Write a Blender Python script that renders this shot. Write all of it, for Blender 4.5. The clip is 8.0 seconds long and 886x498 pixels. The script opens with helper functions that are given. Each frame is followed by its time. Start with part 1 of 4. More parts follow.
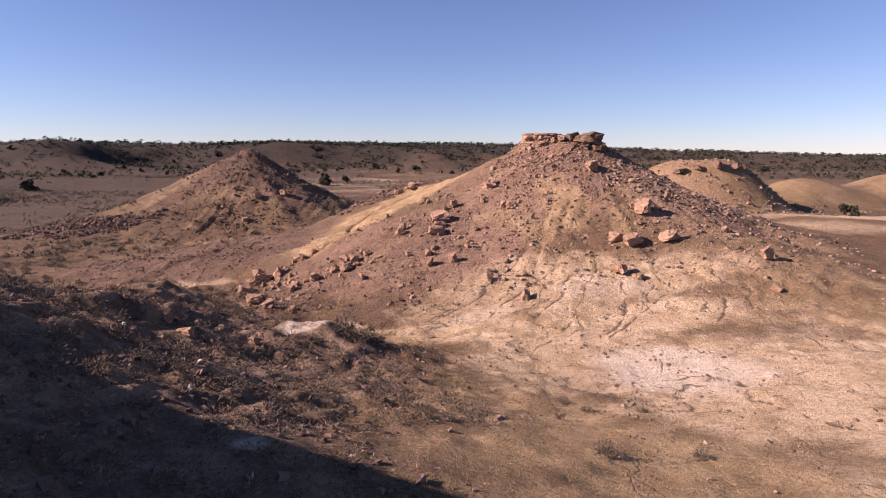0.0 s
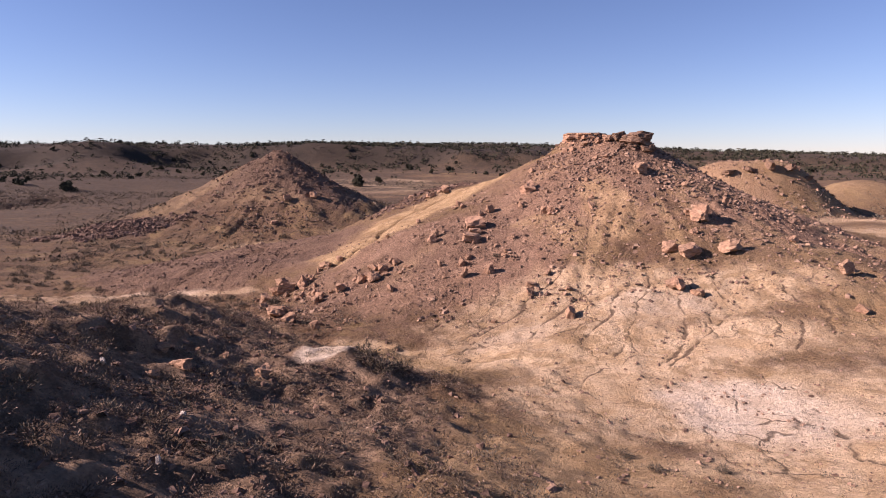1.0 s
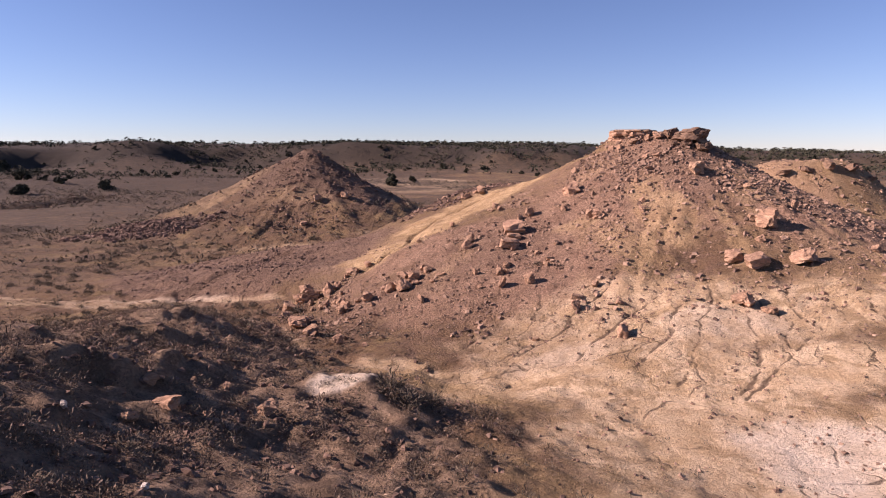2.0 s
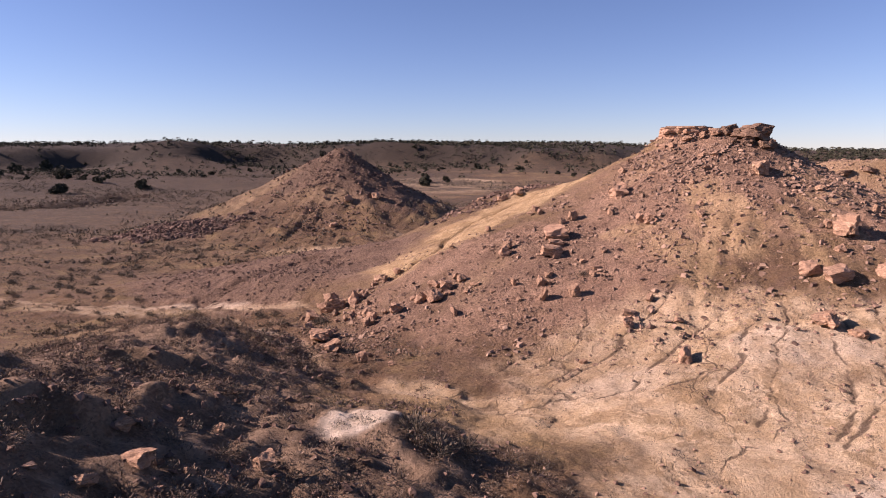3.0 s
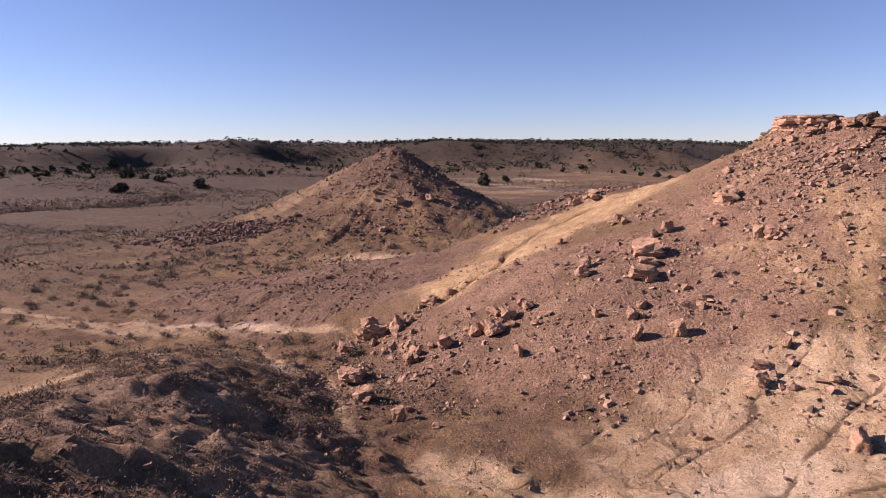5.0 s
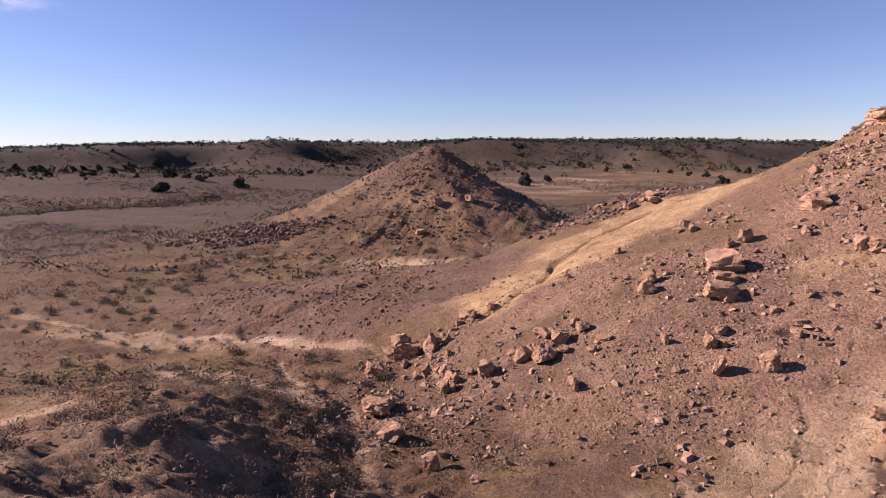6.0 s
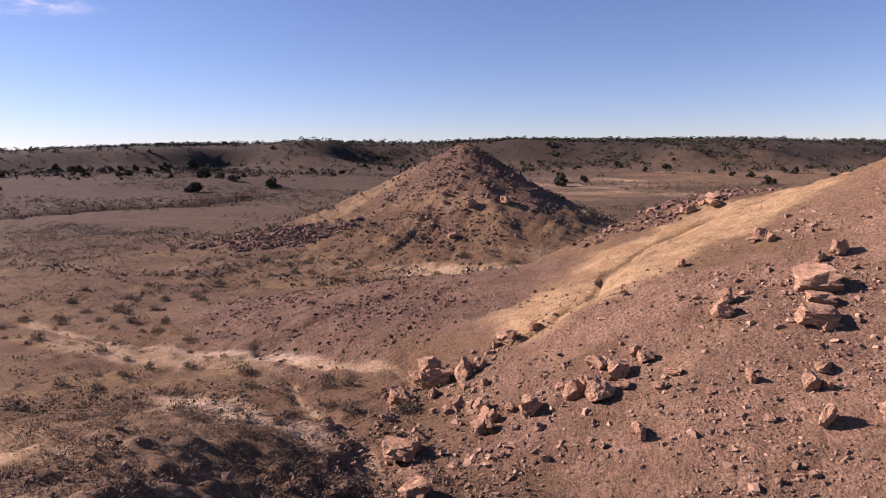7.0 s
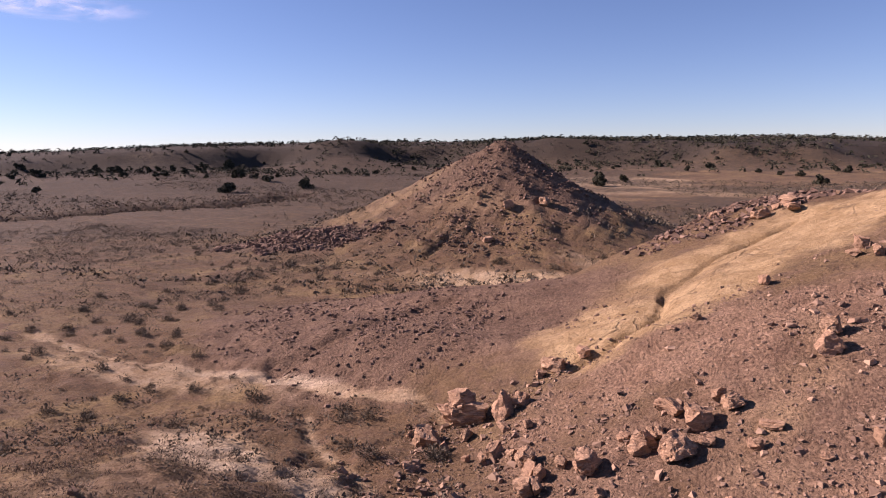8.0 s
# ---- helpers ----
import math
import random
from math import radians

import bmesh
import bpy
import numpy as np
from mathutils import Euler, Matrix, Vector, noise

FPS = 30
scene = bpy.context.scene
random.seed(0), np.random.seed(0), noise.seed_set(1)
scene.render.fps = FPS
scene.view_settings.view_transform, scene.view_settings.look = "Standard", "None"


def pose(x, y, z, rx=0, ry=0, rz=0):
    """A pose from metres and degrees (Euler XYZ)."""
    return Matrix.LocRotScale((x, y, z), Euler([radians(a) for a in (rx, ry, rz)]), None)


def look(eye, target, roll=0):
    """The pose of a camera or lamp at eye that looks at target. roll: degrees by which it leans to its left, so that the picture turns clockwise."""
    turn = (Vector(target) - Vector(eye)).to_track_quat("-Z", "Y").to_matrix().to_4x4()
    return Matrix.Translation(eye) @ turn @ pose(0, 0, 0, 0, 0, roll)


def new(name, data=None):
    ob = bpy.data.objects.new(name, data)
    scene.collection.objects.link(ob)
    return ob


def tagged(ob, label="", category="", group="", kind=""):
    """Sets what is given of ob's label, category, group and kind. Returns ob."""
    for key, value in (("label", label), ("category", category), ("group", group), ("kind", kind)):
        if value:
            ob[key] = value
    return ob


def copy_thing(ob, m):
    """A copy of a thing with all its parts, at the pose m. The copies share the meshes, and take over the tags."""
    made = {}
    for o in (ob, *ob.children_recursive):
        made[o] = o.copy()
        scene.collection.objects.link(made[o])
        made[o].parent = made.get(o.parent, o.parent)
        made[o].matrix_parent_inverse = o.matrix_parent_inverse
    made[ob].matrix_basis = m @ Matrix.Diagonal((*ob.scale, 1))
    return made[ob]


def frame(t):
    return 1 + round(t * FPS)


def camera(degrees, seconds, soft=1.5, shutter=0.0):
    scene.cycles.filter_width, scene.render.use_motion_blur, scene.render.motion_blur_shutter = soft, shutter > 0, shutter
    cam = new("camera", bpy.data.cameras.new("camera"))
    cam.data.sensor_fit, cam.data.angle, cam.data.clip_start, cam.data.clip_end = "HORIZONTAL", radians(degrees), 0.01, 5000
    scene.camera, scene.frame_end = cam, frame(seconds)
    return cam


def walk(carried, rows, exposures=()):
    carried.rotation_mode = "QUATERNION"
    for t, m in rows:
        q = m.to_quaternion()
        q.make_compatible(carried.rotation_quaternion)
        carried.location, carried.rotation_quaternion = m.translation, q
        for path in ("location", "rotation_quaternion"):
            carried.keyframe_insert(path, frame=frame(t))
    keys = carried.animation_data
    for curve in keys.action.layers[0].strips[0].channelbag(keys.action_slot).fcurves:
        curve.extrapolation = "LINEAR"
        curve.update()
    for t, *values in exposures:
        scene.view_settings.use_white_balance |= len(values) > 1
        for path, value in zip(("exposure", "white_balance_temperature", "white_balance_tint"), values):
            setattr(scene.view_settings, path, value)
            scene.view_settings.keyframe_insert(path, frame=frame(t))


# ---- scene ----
cam = camera(69.0, 8.0, 1.0)
PATH = [
    (0, (0.256, -0.088, 10.369), (0.244, 1.891, 10.08), -0.0),
    (0.5, (0.206, 1.615, 10.421), (0.144, 3.593, 10.133), -0.1),
    (1, (0.103, 3.277, 10.456), (-0.012, 5.253, 10.168), -0.1),
    (1.5, (-0.04, 4.924, 10.439), (-0.206, 6.896, 10.151), -0.1),
    (1.7, (-0.099, 5.593, 10.427), (-0.287, 7.563, 10.138), -0.1),
    (3, (-0.67, 9.765, 10.336), (-0.992, 11.718, 10.046), -0.1),
    (3.5, (-0.945, 11.437, 10.305), (-1.321, 13.38, 10.014), -0.2),
    (4, (-1.262, 13.096, 10.306), (-1.676, 15.031, 10.013), -0.2),
    (4.5, (-1.585, 14.81, 10.255), (-2.033, 16.737, 9.963), -0.2),
    (6, (-2.996, 20.112, 10.108), (-3.61, 21.993, 9.815), -0.3),
    (6.5, (-3.6, 21.88, 10.034), (-4.262, 23.745, 9.743), -0.3),
    (7, (-4.253, 23.599, 9.993), (-4.962, 25.447, 9.701), -0.4),
    (7.5, (-4.918, 25.363, 9.965), (-5.677, 27.19, 9.67), -0.5),
    (8, (-5.658, 27.15, 9.875), (-6.465, 28.957, 9.583), -0.6),
]
walk(cam, [(t, look(eye, target, roll)) for t, eye, target, roll in PATH], [(0.0, 1.10, 6080, 36), (8.0, 1.10, 6080, 36)])

# ---- daylight: clear winter afternoon, sun from the -x side ----
SUN_ELEV, SUN_AZ = 28.0, 98.0   # height above the horizon; degrees anticlockwise from +y
sun_way = Vector((-math.sin(radians(SUN_AZ)) * math.cos(radians(SUN_ELEV)), math.cos(radians(SUN_AZ)) * math.cos(radians(SUN_ELEV)), math.sin(radians(SUN_ELEV))))
world = bpy.data.worlds.new("sky")
scene.world = world
world.use_nodes = True
wn, wl = world.node_tree.nodes, world.node_tree.links
sky = wn.new("ShaderNodeTexSky")
sky.sky_type, sky.sun_disc = "NISHITA", False
sky.sun_elevation, sky.sun_rotation = radians(SUN_ELEV), radians(-SUN_AZ)
sky.altitude, sky.air_density, sky.dust_density, sky.ozone_density = 1700, 1.0, 0.15, 3.0
wl.new(sky.outputs[0], wn["Background"].inputs[0])
wn["Background"].inputs[1].default_value = 0.0515
sun_data = bpy.data.lights.new("sun", "SUN")
sun_data.energy, sun_data.angle, sun_data.color = 5.0, radians(0.53), (1.0, 0.845, 0.655)
sun = new("sun", sun_data)
sun.matrix_world = look(sun_way * 100, (0, 0, 0))


# ---- numeric noise for land forms ----
def lattice(ix, iy, seed):
    h = (ix * 374761393 + iy * 668265263 + seed * 2147483647) & 0xFFFFFFFF
    h = ((h ^ (h >> 13)) * 1274126177) & 0xFFFFFFFF
    return ((h ^ (h >> 16)) & 0xFFFF) / 32767.5 - 1.0


def wave(x, y, seed=0):
    """Smooth noise from -1 to 1 with cells of one metre."""
    x, y = np.asarray(x, float), np.asarray(y, float)
    ix, iy = np.floor(x).astype(np.int64), np.floor(y).astype(np.int64)
    fx, fy = x - ix, y - iy
    fx, fy = fx * fx * fx * (fx * (6 * fx - 15) + 10), fy * fy * fy * (fy * (6 * fy - 15) + 10)
    a, b = lattice(ix, iy, seed), lattice(ix + 1, iy, seed)
    c, d = lattice(ix, iy + 1, seed), lattice(ix + 1, iy + 1, seed)
    return (a + (b - a) * fx) * (1 - fy) + (c + (d - c) * fx) * fy


def fbm(x, y, size, octaves, seed=0, gain=0.5):
    total, amp, s = 0.0, 1.0, 1.0 / size
    for o in range(octaves):
        total = total + amp * wave(x * s + 17.3 * o, y * s - 9.1 * o, seed + o)
        amp, s = amp * gain, s * 2.03
    return total


def smooth(a, b, v):
    t = np.clip((v - a) / (b - a), 0, 1)
    return t * t * (3 - 2 * t)


def oval(x, y, cx, cy, rx, ry, deg=0.0):
    a = radians(deg)
    u, v = (x - cx) * math.cos(a) + (y - cy) * math.sin(a), (y - cy) * math.cos(a) - (x - cx) * math.sin(a)
    return np.sqrt((u / rx) ** 2 + (v / ry) ** 2)


def dome(x, y, cx, cy, h, rx, ry, deg=0.0):
    return h * np.exp(-oval(x, y, cx, cy, rx, ry, deg) ** 2)


def cone(x, y, cx, cy, h, rx, ry, deg=0.0, k=5.0):
    d = np.sqrt(oval(x, y, cx, cy, rx, ry, deg) ** 2 + 0.0004)
    return h * np.logaddexp(0, k * (1 - d)) / k


def mesa(x, y, cx, cy, h, rx, ry, deg=0.0, edge=0.5):
    return h * smooth(1.0, 1.0 - edge, oval(x, y, cx, cy, rx, ry, deg))


def line_dist(x, y, pts):
    """Distance to a bent line, and how far along it (0 to 1) the nearest place lies."""
    best, along = np.full(np.shape(x), 1e9), np.zeros(np.shape(x))
    n = len(pts) - 1
    for i, ((ax, ay), (bx, by)) in enumerate(zip(pts, pts[1:])):
        dx, dy = bx - ax, by - ay
        t = np.clip(((x - ax) * dx + (y - ay) * dy) / (dx * dx + dy * dy), 0, 1)
        d = np.hypot(x - ax - t * dx, y - ay - t * dy)
        near = d < best
        best, along = np.where(near, d, best), np.where(near, (i + t) / n, along)
    return best, along


# ---- the land ----
def broad(x, y):
    """The land's large forms: valley floor, capped hill, pyramid hill, near spur, far plateau."""
    x, y = np.asarray(x, float), np.asarray(y, float)
    z = np.full(x.shape, -0.16)
    # capped hill with its shoulders and aprons
    z = z + cone(x, y, 11.4, 55.1, 9.67, 19.1, 25.2, -1)
    z = z + mesa(x, y, 10.0, 57.2, 1.45, 4.6, 3.2, -15, 0.4)
    z = z + dome(x, y, -4.1, 67.0, 5.2, 13.7, 7.5, 39)
    z = z + dome(x, y, 6.1, 58.2, 3.3, 12.5, 6.6, 18)
    z = z + dome(x, y, -5.0, 48.4, 2.1, 7.1, 8.6, 14)
    z = z + dome(x, y, 13.0, 39.5, -0.9, 10.6, 4.7, 18)
    z = z + dome(x, y, 17.5, 40.6, 1.1, 6.1, 9.3, 15)
    z = z + dome(x, y, 5.3, 33.0, 0.35, 9.0, 2.2, 49)
    # near spur on the sunny side, and the bench under the path
    z = z + dome(x, y, -21.6, 16.0, 8.5, 14.0, 18.0, 45)
    z = z + dome(x, y, -15.0, 3.8, 6.9, 3.5, 6.7) - dome(x, y, -23.0, 20.0, 4.2, 6.0, 10.0)
    z = z + dome(x, y, 6.2, 8.0, 3.3, 40.4, 14.4, 16)
    z = z + dome(x, y, -16.4, 34.6, 1.76, 7.4, 4.3, -51)
    z = z + dome(x, y, -6.7, 25.8, 1.1, 7.6, 4.7, -6) + dome(x, y, -4.5, 25.1, 0.40, 1.5, 1.4)
    # maroon bank, pyramid hill with its skirt, rubble heap, pale flat to the east
    z = z + dome(x, y, -17.9, 51.0, 1.5, 9.7, 3.1, -14) + dome(x, y, -21.0, 58.0, 1.9, 9.0, 4.4, -8)
    z = z + cone(x, y, -28.5, 94.5, 11.1, 19.3, 16.5, 0)
    z = z + dome(x, y, -42.0, 93.0, 1.7, 12.0, 5.0, 15)
    z = z + dome(x, y, -46.0, 80.8, 1.6, 6.6, 2.8, 8)
    z = z + dome(x, y, 44.4, 60.2, 3.7, 29.0, 44.0, -9)
    # butte and banded hills beyond the capped hill
    z = z + mesa(x, y, 38, 99, 8.0, 17, 13, 0, 0.75)
    z = z + dome(x, y, 61, 112, 5.6, 10, 9) + dome(x, y, 83, 120, 6.6, 13, 12) + dome(x, y, 120, 135, 8, 25, 14)
    # far floor and plateau
    r = np.hypot(x, y - 10)
    az = np.degrees(np.arctan2(-x, y - 10))
    rough = fbm(x, y, 90, 4, 5)
    z = z + 4.5 * smooth(150, 330, r)
    top = 12.5 - 8.0 * smooth(0, -35, az) - 4.5 * smooth(32, 60, az)
    z = z + top * (0.75 * smooth(310, 350, r + 30 * rough + 9 * fbm(x, y, 45, 2, 6)) + 0.25 * smooth(340, 420, r + 30 * rough)) + 0.9 * rough * smooth(120, 260, r)
    z = z + cone(x, y, -175, 292, 8.0, 30, 28, 0, 4.0) + cone(x, y, -80, 318, 5.5, 24, 18, 0, 4.0) + cone(x, y, -3, 302, 5.0, 19, 16, 0, 4.0)
    return z


CRACKS = (
    [(9.8, 41.0), (9.3, 39.0), (9.0, 37.4), (8.1, 35.2), (7.5, 33.6), (6.7, 31.8), (5.9, 30.0)],
    [(-1.3, 33.5), (0.3, 35.2), (0.2, 36.5), (0.9, 37.8), (1.0, 40.0)],
    [(6.0, 42.2), (4.4, 39.6), (2.3, 37.2), (2.5, 36.8), (1.2, 35.4), (-1.0, 33.5)],
    [(7.5, 39.2), (5.4, 37.3), (3.2, 34.4), (2.7, 33.3), (1.3, 32.5)],
    [(5.0, 33.3), (3.7, 32.8), (2.6, 32.4)],
    [(10.4, 36.4), (9.7, 33.4), (8.8, 30.7), (7.9, 29.3)],
    [(12.2, 33.9), (10.0, 31.4), (7.7, 28.5)],
    [(12.5, 38.6), (12.0, 36.0), (12.6, 34.0)],
    [(14.0, 36.8), (13.6, 34.4), (14.3, 32.0), (13.2, 29.6)],
    [(9.5, 24.6), (10.6, 22.4), (10.2, 19.8), (11.4, 16.5)],
    [(8.2, 38.4), (7.0, 36.0), (6.4, 34.2), (5.0, 32.0)],
    [(11.2, 38.0), (10.9, 36.2), (11.5, 34.6), (10.6, 32.4)],
    [(15.6, 37.0), (15.2, 35.0), (16.0, 33.0), (15.0, 30.2)],
    [(3.0, 42.6), (2.0, 40.2), (2.6, 38.6)],
    [(-2.2, 41.0), (-2.6, 38.2), (-2.0, 36.4), (-3.0, 34.4)],
)
TAN_GULLY = [(-3.0, 59.5), (-6.2, 56.3), (-7.6, 54.1), (-7.9, 51.9), (-8.1, 49.8), (-9.1, 48.6), (-9.9, 48.2)]
WASH = [(-42.0, 50.5), (-34.1, 48.7), (-30.6, 48.5), (-27.4, 48.4), (-24.7, 48.6), (-22.1, 48.5), (-18.7, 47.7), (-15.8, 47.7), (-14.0, 46.2)]
WASH_FOOT = [(-19.5, 45.8), (-18.1, 44.0), (-16.0, 42.5), (-14.3, 41.3), (-12.8, 39.7), (-11.4, 37.5), (-10.3, 35.4), (-8.0, 33.6), (-4.0, 32.6), (0.0, 31.0)]
MAROON_RILL = [(-18.5, 56.0), (-20.8, 53.2), (-22.2, 51.0), (-23.4, 49.4)]
ARROYO = [(-190.0, 85.0), (-140.0, 92.0), (-113.0, 99.0), (-114.0, 118.0), (-101.0, 128.0), (-104.0, 155.0)]
BANKS = (
    [(-13.6, 24.6), (-11.8, 25.3), (-10.4, 25.9), (-9.2, 27.0)],
    [(-15.5, 29.6), (-13.2, 30.8), (-11.6, 32.6)],
    [(-11.8, 19.4), (-9.9, 20.2), (-8.4, 21.6)],
)


def land(x, y):
    """The land with its rills, cracks, washes and roughness."""
    x, y = np.asarray(x, float), np.asarray(y, float)
    z = broad(x, y)
    r = np.hypot(x, y - 30)
    near = smooth(170, 60, r)
    # rounded flat under the caprock
    top = smooth(9, 5, np.hypot(x - 10.4, y - 56.5))
    z = z - top * 0.8 * np.logaddexp(0, (z - 11.9) / 0.8)
    # rills that run down the two hills
    ax, ay = x - 11.4, y - 55.1
    ra = np.hypot(ax, ay)
    an = np.arctan2(ay, ax)
    ril = np.abs(wave(an * 9 + 0.35 * wave(ra * 0.25, an * 3, 71), ra * 0.10, 72)) + 0.5 * np.abs(wave(an * 21, ra * 0.16, 73))
    z = z + 0.15 * (ril - 0.55) * smooth(5, 11, ra) * smooth(30, 20, ra)
    bx, by = x + 28.5, y - 94.5
    rb = np.hypot(bx, by)
    bn = np.arctan2(by, bx)
    rib = np.abs(wave(bn * 6 + 0.3 * wave(rb * 0.3, bn * 2, 74), rb * 0.06, 75)) + 0.5 * np.abs(wave(bn * 15, rb * 0.15, 76))
    z = z + 0.42 * (rib - 0.55) * smooth(3, 11, rb) * smooth(24, 16, rb) + 0.16 * fbm(x, y, 1.6, 3, 77) * smooth(20, 14, rb)
    # slumped banks and hummocks of the near spur
    spur = np.clip(smooth(1.35, 0.75, oval(x, y, -9, 20, 9, 11)) + smooth(1.35, 0.75, oval(x, y, -14, 31, 5, 8, -30)), 0, 1)
    z = z + spur * (0.17 * fbm(x, y, 2.6, 3, 81) + 0.16 * np.abs(fbm(x, y, 0.9, 3, 82)) + 0.07 * wave(x * 2.6, y * 2.6, 80))
    for k, line in enumerate(BANKS):
        d, t = line_dist(x + 0.5 * wave(x, y, 83), y + 0.5 * wave(x, y, 84), line)
        (x0, y0), (x1, y1) = line[0], line[-1]
        side = ((x - x0) * (y1 - y0) - (y - y0) * (x1 - x0)) / math.hypot(x1 - x0, y1 - y0)
        z = z + 0.6 * np.sin(np.pi * np.clip(t, 0, 1)) * smooth(2.2, 0.0, d) * smooth(0.45, -0.35, side)
    mound = smooth(1.3, 0.7, oval(x, y, -16.5, 37.0, 6.5, 5.0, -40))
    z = z + mound * (0.12 * fbm(x, y, 2.0, 3, 88) + 0.08 * np.abs(fbm(x, y, 0.8, 3, 89)))
    # cracks, washes
    wig = 0.30 * fbm(x, y, 1.4, 3, 85)
    for line in CRACKS:
        d, t = line_dist(x + wig, y + wig, line)
        z = z - 0.075 * smooth(0.13, 0.02, d + 0.07 * wave(x * 1.7, y * 1.7, 87)) * smooth(0.0, 0.15, t)
    d, t = line_dist(x + wig, y + wig, TAN_GULLY)
    z = z - 0.28 * smooth(0.35, 0.0, d) - 0.22 * smooth(1.6, 0.0, d)
    for line, deep, wide in ((WASH, 0.18, 1.2), (WASH_FOOT, 0.20, 1.3), (MAROON_RILL, 0.3, 1.0), (ARROYO, 2.2, 5.0)):
        d, t = line_dist(x + 2 * wig, y + 2 * wig, line)
        z = z - deep * smooth(wide, 0.2 * wide, d + 0.15 * wide * wave(x * 0.8, y * 0.8, 86))
    # roughness
    z = z + 0.20 * fbm(x, y, 7.0, 3, 21) * smooth(2500, 300, r)
    z = z + (0.045 + 0.04 * smooth(-0.2, 0.5, wave(x * 0.1, y * 0.1, 33))) * fbm(x, y, 1.0, 4, 31, 0.68) * near
    return z


# ---- materials ----
class Nodes:
    """Short hand for a node material."""

    def __init__(self, name, rough=0.9):
        self.mat = bpy.data.materials.new(name)
        self.mat.use_nodes = True
        self.n, self.l = self.mat.node_tree.nodes, self.mat.node_tree.links
        self.bsdf = self.n["Principled BSDF"]
        self.bsdf.inputs["Roughness"].default_value = rough
        self.bsdf.inputs["Specular IOR Level"].default_value = 0.2

    def put(self, value, socket):
        if isinstance(value, (int, float)):
            socket.default_value = value
        elif isinstance(value, tuple):
            socket.default_value = (*value, 1.0) if len(value) == 3 else value
        else:
            self.l.new(value, socket)

    def place(self):
        return self.n.new("ShaderNodeNewGeometry").outputs["Position"]

    def local(self):
        return self.n.new("ShaderNodeTexCoord").outputs["Object"]

    def attr(self, name):
        a = self.n.new("ShaderNodeAttribute")
        a.attribute_name = name
        return a.outputs["Fac"]

    def scaled(self, vec, s):
        m = self.n.new("ShaderNodeVectorMath")
        m.operation = "MULTIPLY"
        self.l.new(vec, m.inputs[0])
        m.inputs[1].default_value = s
        return m.outputs[0]

    def noise(self, vec, scale, detail=4.0, rough=0.6, distort=0.0):
        t = self.n.new("ShaderNodeTexNoise")
        self.l.new(vec, t.inputs["Vector"])
        t.inputs["Scale"].default_value, t.inputs["Detail"].default_value = scale, detail
        t.inputs["Roughness"].default_value, t.inputs["Distortion"].default_value = rough, distort
        return t.outputs["Fac"]

    def cells(self, vec, scale, feature="F1", out="Distance"):
        t = self.n.new("ShaderNodeTexVoronoi")
        t.feature = feature
        self.l.new(vec, t.inputs["Vector"])
        t.inputs["Scale"].default_value = scale
        return t.outputs[out]

    def band(self, value, lo, hi, a=0.0, b=1.0):
        m = self.n.new("ShaderNodeMapRange")
        m.interpolation_type = "SMOOTHSTEP"
        self.put(value, m.inputs["Value"])
        for key, v in (("From Min", lo), ("From Max", hi), ("To Min", a), ("To Max", b)):
            m.inputs[key].default_value = v
        return m.outputs["Result"]

    def calc(self, op, a, b=0.0):
        m = self.n.new("ShaderNodeMath")
        m.operation = op
        self.put(a, m.inputs[0])
        self.put(b, m.inputs[1])
        return m.outputs[0]

    def mix(self, fac, a, b, how="MIX"):
        m = self.n.new("ShaderNodeMix")
        m.data_type, m.blend_type = "RGBA", how
        self.put(fac, m.inputs[0])
        self.put(a, m.inputs[6])
        self.put(b, m.inputs[7])
        return m.outputs[2]

    def random(self, island=False):
        if island:
            return self.n.new("ShaderNodeNewGeometry").outputs["Random Per Island"]
        return self.n.new("ShaderNodeObjectInfo").outputs["Random"]

    def finish(self, colour, height=None, strength=0.5, depth=0.05):
        self.put(colour, self.bsdf.inputs["Base Color"])
        if height is not None:
            b = self.n.new("ShaderNodeBump")
            b.inputs["Strength"].default_value, b.inputs["Distance"].default_value = strength, depth
            self.l.new(height, b.inputs["Height"])
            self.l.new(b.outputs[0], self.bsdf.inputs["Normal"])
        return self.mat


